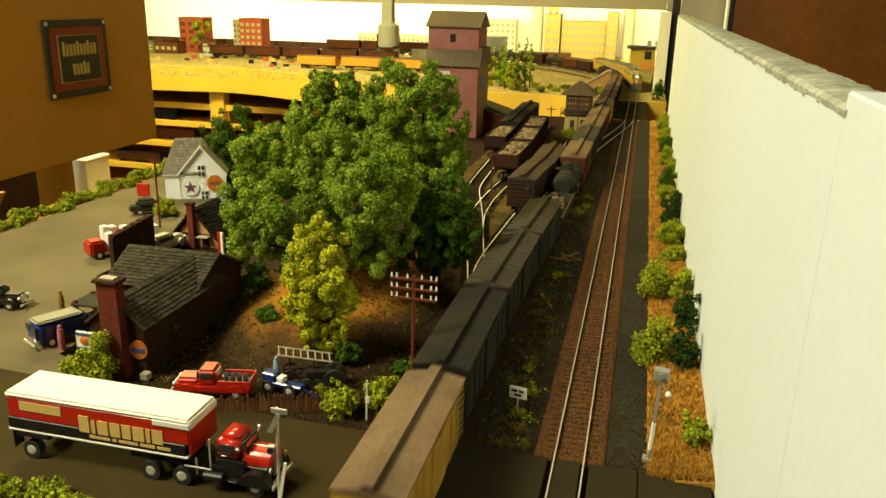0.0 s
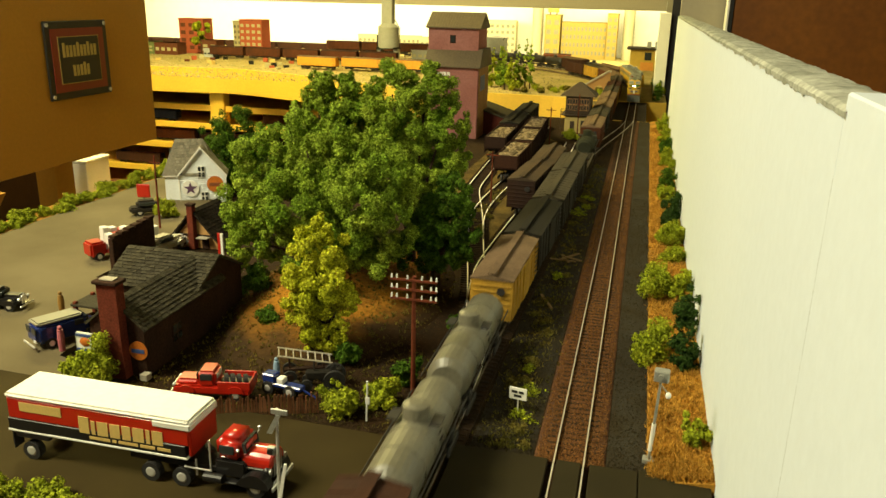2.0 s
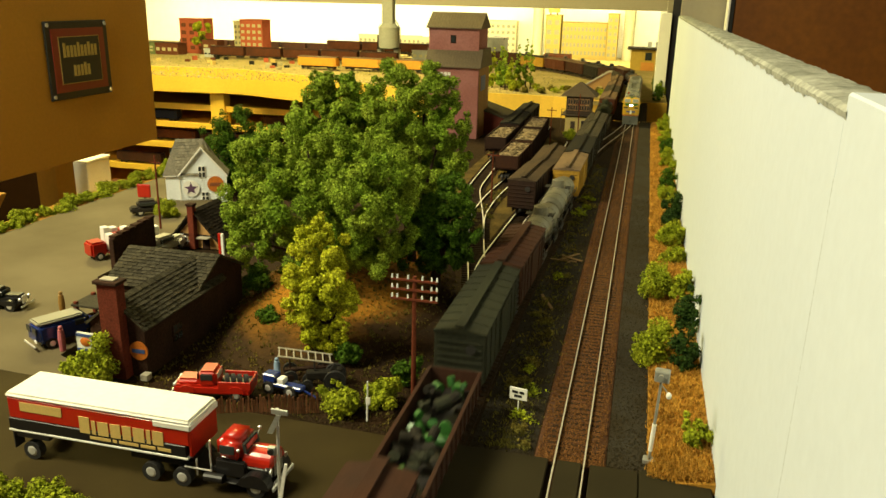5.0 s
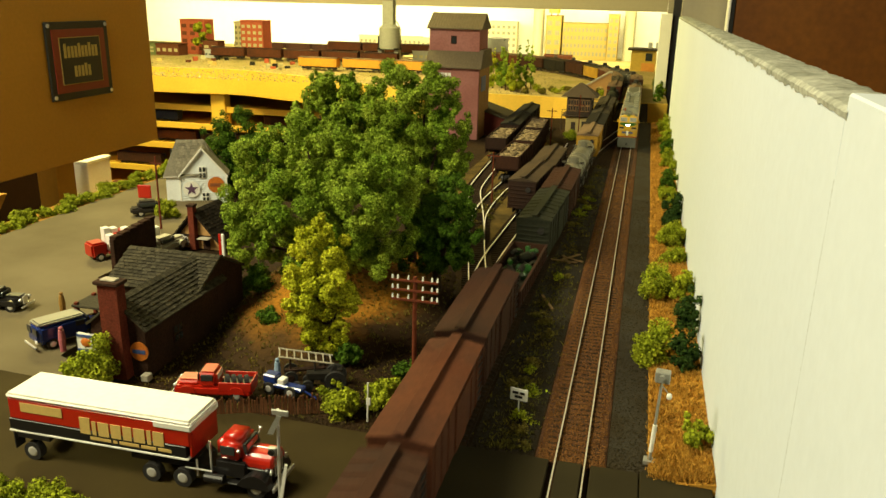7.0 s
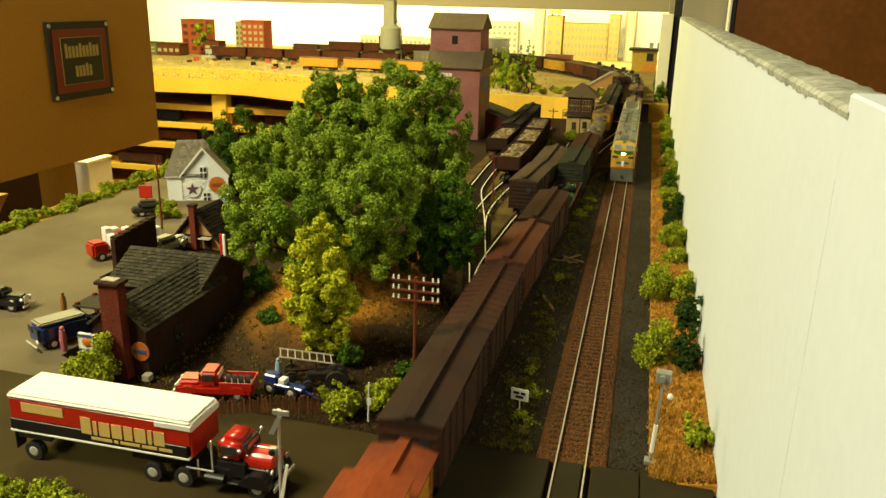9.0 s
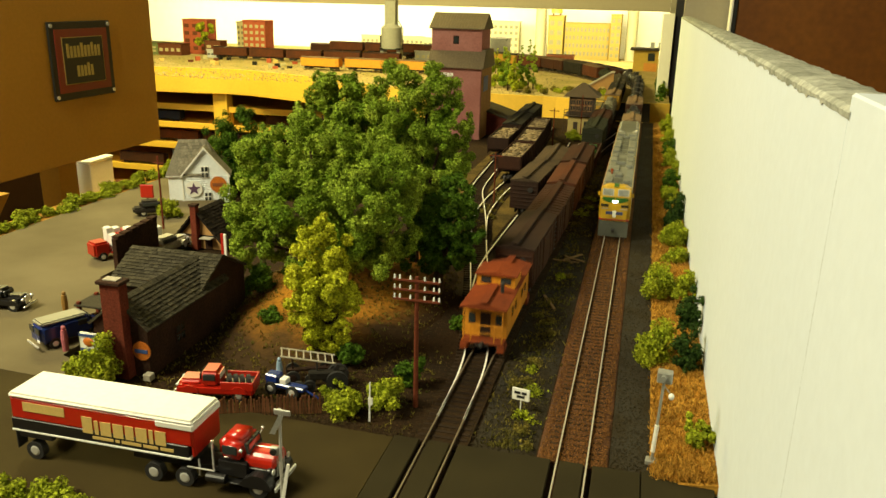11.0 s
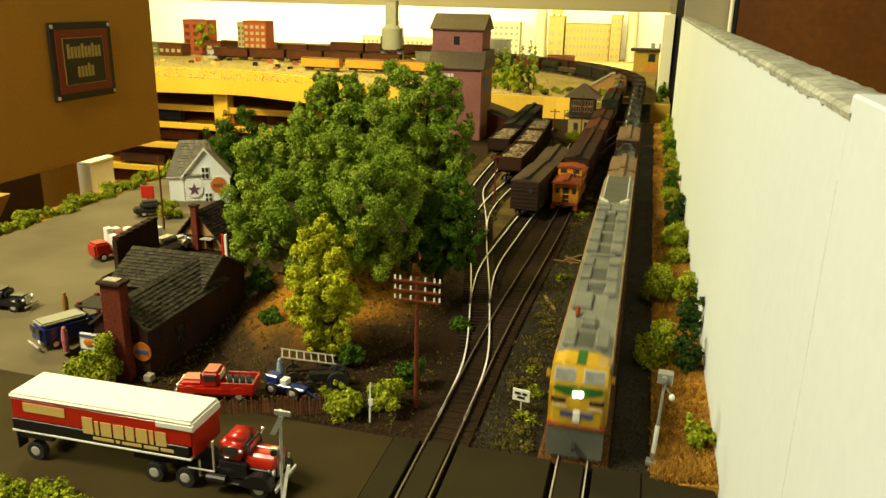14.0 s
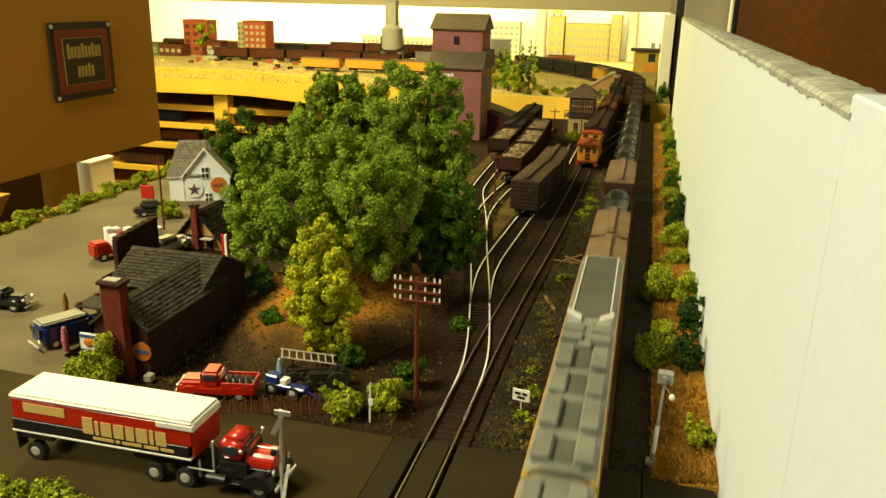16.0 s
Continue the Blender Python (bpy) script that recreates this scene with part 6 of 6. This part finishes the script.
part("side_panel", box(47, 48, 6, 98, 0, 132), ORANGEWALL, el, "ochre side wall")
part("side_poster", box(48, 49, 20, 60, 90, 118), SIGNBLUE, el, "faded blue painted panel")
for z, x0 in ((118, -34), (96, -28)):
    for k in range(4):
        part("letter_bar", box(x0 + k * 7, x0 + k * 7 + 5.6, -1, 0.2, z, z + 7), WHITE, el)
for k in range(14):
    part("siding_board", box(-52.6, 47.2, -0.6, 0, 4 + k * 9.2, 4.7 + k * 9.2), PINK, el)
sh = thing("elevator_shed", -278, 1560, -5, 0, "low red shed with grey tin roof beside the elevator", "shed")
part("shed_wall", loft([(-34, 0), (30, 0), (30, 30), (-34, 50)], 0, 105), paint("barn_red", (0.14, 0.03, 0.018)), sh)
part("shed_roof", loft([(-38, 50.5), (36, 28), (36, 30), (-38, 53)], -5, 110), GREYROOF, sh)
part("shed_door", box(29.5, 31, 20, 44, 0, 22, 0.3), DARKBROWN, sh)
tw = thing("signal_tower", -124, 1642, -5, 0, "two-storey signal tower with cream base and dark hipped roof", "signal tower")
CREAMWALL = material("cream_siding", (0.50, 0.38, 0.13), 0.7, var=0.12, grain=300, bump=0.1)
TOWERDARK = material("tower_brown", (0.05, 0.03, 0.016), 0.7, var=0.2, grain=300, bump=0.1)
part("ground_floor", box(-25, 25, 0, 58, 0, 36, 0.5), CREAMWALL, tw)
part("upper_floor", box(-25, 25, 0, 58, 36, 76, 0.5), TOWERDARK, tw)
part("belt_course", box(-27, 27, -2, 60, 34, 38, 0.5), TOWERDARK, tw)
part("gallery", box(-33, 27, -8, 60, 36, 37.5, 0.3), TOWERDARK, tw)
rf = bmesh.new()
bmesh.ops.create_cone(rf, cap_ends=True, segments=4, radius1=52, radius2=4, depth=26)
bmesh.ops.rotate(rf, cent=(0, 0, 0), matrix=Matrix.Rotation(math.pi / 4, 3, "Z"), verts=rf.verts)
bmesh.ops.translate(rf, vec=(0, 29, 88), verts=rf.verts)
part("hipped_roof", rf, TOWERDARK, tw)
for x in (-17, -6, 6, 17):
    window(tw, "y", x, 0, 46, 9, 24, -1, ORANGEWALL)
for y in (10, 28, 46):
    window(tw, "x", y, 25, 46, 11, 24, 1, TOWERDARK)
window(tw, "y", 12, 0, 12, 9, 14, -1, TOWERDARK)
part("tower_door", box(-14, -5, -0.8, 0.2, 0, 24, 0.2), TOWERDARK, tw)
for z in (38, 44):
    part("gallery_rail", rod((-33, -8, z + 5), (27, -8, z + 5), 0.6), TOWERDARK, tw)
for x in (-33, -18, -3, 12, 27):
    part("gallery_post", rod((x, -8, 0 if x in (-33, 27) else 37), (x, -8, 49), 0.7), TOWERDARK, tw)

# ---- bridge between the two tables, arch portal ----
setting("bridge_deck", box(-110, 15, 1845, 2225, -12, -5, 0.5), DARKROOF, "dark deck carrying both tracks over the gap", "bridge")
for k, x in enumerate((-52, 22)):
    setting("bridge_girder", box(x, x + 30, 1852, 1860, -70, -6, 1), TAN, "tan board under the bridge end", "fascia")
portal = thing("stone_portal", -118, 2240, -5, 0, "tan stone arch portal beside the far tracks", "portal")
outer = [(-40, 0), (-40, 34), (24, 74), (30, 74), (30, 0)]
part("portal_wall", loft(outer + [(14, 0)] + [(2 + 12 * math.cos(a), 26 + 12 * math.sin(a)) for a in np.linspace(0, math.pi, 9)] + [(-10, 0)], 0, 14), TUDOR, portal)
part("portal_cap", loft([(-42, 34), (24, 75), (32, 75), (32, 79), (23, 79), (-42, 38)], -2, 16), STONETRIM, portal)

# ---- the far town ----
FARBRICK = material("far_brick", (0.40, 0.10, 0.05), 0.85, var=0.2, grain=200, bump=0.1)
FARTAN = material("far_tan_brick", (0.30, 0.21, 0.05), 0.85, var=0.08, grain=200, bump=0.05)
FARPALE = material("far_pale_plaster", (0.42, 0.38, 0.22), 0.85, var=0.06, grain=200, bump=0.05)
FARBROWN = material("far_brown", (0.14, 0.05, 0.025), 0.85, var=0.2, grain=200, bump=0.1)
CONCRETE = material("grey_concrete", (0.33, 0.33, 0.29), 0.8, var=0.1, grain=200, bump=0.1)


def block(name, x0, x1, y0, depth, z0, z1, mat, rows, cols, label, pane=GLASS, trim=None):
    t = thing(name, (x0 + x1) / 2, y0, z0, 0, label, "building", "far buildings")
    w, h = (x1 - x0) / 2, z1 - z0
    part("wall", box(-w, w, 0, depth, 0, h, 1), mat, t)
    part("parapet", box(-w - 2, w + 2, -2, depth, h - 5, h, 0.6), trim or mat, t)
    for r in range(rows):
        for c in range(cols):
            cx, cz = -w + 2 * w * (c + 0.5) / cols, 8 + (h - 22) * (r + 0.3) / rows
            ww, wh = 2 * w / cols * 0.28, (h - 22) / rows * 0.5
            part("window", box(cx - ww, cx + ww, -1.2, 0.4, cz, cz + wh), pane, t)
    return t


GREYPANE = material("far_window_grey", (0.16, 0.15, 0.09), 0.4, bump=0)
block("factory", -385, -182, 3790, 90, -5, 158, FARTAN, 4, 12, "tan brick factory with rows of grey windows", GREYPANE)
block("factory_tower", -462, -392, 3780, 90, -5, 188, FARTAN, 4, 2, "tan brick factory tower", GREYPANE)
block("factory_wing", -180, -133, 3770, 90, -5, 200, FARTAN, 6, 2, "tan brick factory wing", GREYPANE)
for x, h in ((-502, 222), (-86, 219)):
    silo = thing("concrete_silo", x, 3830, -5, 0, "tall pale concrete silo", "silo", "silos")
    part("shaft", rod((0, 0, 0), (0, 0, h), 25, seg=28), FARPALE, silo, smooth=False)
    part("silo_cap", rod((0, 0, h), (0, 0, h + 4), 26, seg=28), FARPALE, silo)
wt = thing("water_tank", -428, 3800, 183, 0, "yellow-green rooftop water tank on legs", "water tank")
for x in (-15, 15):
    for y in (-12, 12):
        part("leg", rod((x, y, 0), (x, y, 16), 2), FARBROWN, wt)
part("tank", rod((0, 0, 16), (0, 0, 44), 25, seg=24), material("tank_yellow", (0.5, 0.45, 0.04), 0.5), wt)
part("tank_roof", rod((0, 0, 44), (0, 0, 56), 26, 3, 24), material("tank_roof_green", (0.3, 0.3, 0.05), 0.5), wt)
block("white_mill", -756, -606, 3840, 60, -5, 155, FARPALE, 5, 6, "pale mill building with grey windows", GREYPANE)
ot = thing("oil_tank", -635, 3500, -5, 0, "dark grey round oil tank", "oil tank")
part("shell", rod((0, 0, 0), (0, 0, 98), 48, seg=36), material("tank_dark", (0.085, 0.08, 0.06), 0.6), ot)
part("tank_lid", rod((0, 0, 98), (0, 0, 104), 48, 10, 36), material("tank_lid", (0.1, 0.095, 0.07), 0.6), ot)
part("tank_stairs", rod((-30, -40, 0), (40, -30, 98), 2), CHARCOAL, ot)
ct = thing("coaling_tower", -998, 3100, -5, 0, "grey concrete coaling tower with narrow head", "coaling tower")
part("drum", rod((0, 0, 62), (0, 0, 142), 41, seg=36), CONCRETE, ct)
part("shoulder", rod((0, 0, 142), (0, 0, 158), 41, 22, 36), CONCRETE, ct)
part("head", box(-23, 21, -20, 20, 150, 246, 2), CONCRETE, ct)
part("head_roof", loft([(-26, 246), (24, 246), (0, 256)], -23, 23), CONCRETE, ct)
for x in (-34, 34):
    part("support_leg", box(x - 8, x + 8, -20, 20, 0, 66, 1), CONCRETE, ct)
part("apron", box(-42, 42, -30, 30, 58, 66, 1), CHARCOAL, ct)
part("chute_pipe", rod((30, -10, 170), (50, -14, 140), 2, bm=rod((50, -14, 140), (50, -14, 60), 2)), CHARCOAL, ct)
part("side_ladder", box(-48, -42, -4, 4, 30, 110), CHARCOAL, ct)
block("brick_warehouse", -1990, -1872, 3200, 80, -5, 143, FARBRICK, 4, 3, "red brick warehouse with dark windows", FARBROWN)
block("brick_mill", -1700, -1596, 3200, 80, -5, 146, FARBRICK, 5, 4, "orange-red brick mill with pale windows", FARPALE)
block("pale_block", -1800, -1706, 3330, 60, -5, 134, FARPALE, 5, 5, "pale distant block with faint windows", GREYPANE)
block("shop_row", -2040, -1930, 3080, 70, -5, 44, FARBROWN, 1, 4, "low dark brown shop row", FARPALE)
block("green_shop", -2160, -2042, 3080, 70, -5, 46, material("shop_green", (0.16, 0.19, 0.08), 0.8), 2, 3, "small green shop front", FARPALE)
block("brown_shop", -1815, -1745, 3080, 60, -5, 62, FARBROWN, 2, 2, "brown two-storey shop with pale windows", FARPALE)
block("street_diner", -1785, -1735, 3040, 30, -5, 30, material("diner_blue", (0.45, 0.47, 0.5), 0.5), 1, 3, "small pale blue diner", GLASS)
block("yard_office", -960, -860, 3300, 40, -5, 40, CONCRETE, 1, 4, "long low grey yard office", FARPALE)
block("distant_row", -1400, -1080, 3860, 30, -5, 70, FARPALE, 2, 14, "pale distant row of buildings", GREYPANE)
block("distant_row", -1080, -760, 3860, 30, -5, 66, FARPALE, 1, 14, "pale distant row of buildings", GREYPANE)
dep = thing("yellow_depot", -12, 3288, -5, 0, "small yellow depot with flat dark roof and orange door", "depot")
part("depot_wall", box(-47, 48, 0, 80, 0, 80, 0.6), material("depot_yellow", (0.5, 0.33, 0.04), 0.7), dep)
part("depot_roof", box(-62, 54, -12, 88, 79, 87, 1), GREYROOF, dep)
part("bay_window", box(8, 34, -2, 0.5, 40, 70, 0.3), GLASS, dep)
part("depot_door", box(-6, 44, -1.5, 0.5, 0, 32, 0.3), material("depot_orange", (0.6, 0.25, 0.03), 0.6), dep)
for x in (14, 44):
    part("depot_chimney", box(x, x + 16, 20, 34, 86, 110, 0.4), CONCRETE, dep)

# strings of cars in the far yard
far_car = boxcar("boxcar", 150, RUST, BROWN, 0, False, 46, "far brown boxcar standing in the yard")
far_car.matrix_world = pose(-1.66, 3.02, 0, 0, 0, 90)
far_car["group"] = "cars in the far yard"
for k in range(1, 5):
    copy_thing(far_car, pose(-1.66 + 0.162 * k, 3.02, 0, 0, 0, 90))
yel_car = boxcar("boxcar", 150, material("far_orange", (0.62, 0.28, 0.02), 0.6), TANBOX, 0, False, 44, "far orange-yellow boxcar standing in the yard")
yel_car["group"] = "cars in the far yard"
yel_car.matrix_world = pose(-1.14, 2.72, 0, 0, 0, 86)
for k in range(1, 4):
    copy_thing(yel_car, pose(-1.14 + 0.162 * k, 2.73 + 0.008 * k, 0, 0, 0, 86))
for k in range(4):
    copy_thing(far_car, pose(-1.27 + 0.162 * k, 3.32, 0.02, 0, 0, 90))
block("freight_house", -425, -312, 3480, 60, -5, 32, FARBROWN, 1, 4, "low red-brown freight house with flat roof", GREYPANE)

tree(-1838, 3120, -5, [(0, 0, 60, 34, 36), (8, 0, 104, 28, 26), (-10, 0, 120, 24, 20)], 5000, 7, LEAF_BUSH, "bright green street tree in the far town", 41, 8, 5)
for k, (x, y, h, w) in enumerate(((-448, 2420, 118, 26), (-424, 2440, 128, 24), (-402, 2380, 104, 26), (-430, 2500, 112, 26), (-352, 2460, 138, 15), (-334, 2440, 130, 14), (-380, 2350, 92, 24), (-372, 2430, 122, 18))):
    tree(x, y, -5, [(0, 0, h * q, w * (1.05 - q) + 3, h * 0.14) for q in (0.2, 0.4, 0.6, 0.78, 0.92)], 7500, 3.6, LEAF_MID if k % 3 else LEAF_BUSH, "dark green conifer on the far table", 50 + k, 6, 2.2)
for k in range(14):
    bush(-330 + 34 * (k % 7) + 12 * (k // 7), 2320 + 40 * ((k * 5) % 4), -4, 14, 14, LEAF_BUSH if k % 2 else LEAF_DRY, "low yellow-green bush on the far table", 400 + k, 4, 400)
for k in range(8):
    bush(40 + 10 * (k % 2), 2280 + 70 * k, -4, 14, 40, LEAF_BUSH if k % 2 else LEAF_DARK, "green bush beside the far track", 430 + k, 5, 500)
g3 = np.random.default_rng(5)
for k in range(30):
    m = (FARBRICK, FARPALE, GOLD, CHARCOAL, FARBROWN, FARPALE)[k % 6]
    cr = thing("crate", g3.uniform(-2100, -1150), g3.uniform(2660, 2980), -5, g3.uniform(0, 90), "small painted crate in the far yard", "crate", "yard clutter")
    part("crate_body", box(-9, 9, -6, 6, 0, 8 + 9 * g3.random(), 0.5), m, cr)
stones("dirt_clods", 5000, (-330, -122), (414, 640), -4.6, 0.55, material("dirt_clod", (0.06, 0.032, 0.013), 0.95, island=0.6, bump=0), "loose clods and litter on the dark dirt", 51)
stones("road_edge_gravel", 2600, (-330, -120), (407, 419), -1.6, 0.5, material("edge_gravel", (0.055, 0.036, 0.017), 0.95, island=0.5, bump=0), "fine gravel along the road's edge", 52)
tufts("yard_weeds", 700, lambda g, n: np.stack([g.uniform(-330, -125, n), 418 + 130 * g.random(n) ** 1.3, np.full(n, -4.8)], 1), 2.0, LEAF_DRY, "sparse weeds on the dark dirt", 53)
stones("yard_rubble", 3000, (-2200, -250), (2300, 3300), -4.5, 3.0, material("yard_rubble", (0.36, 0.30, 0.17), 0.9, island=0.5, bump=0), "pale rubble and weeds scattered on the far yard", 9)


motions()
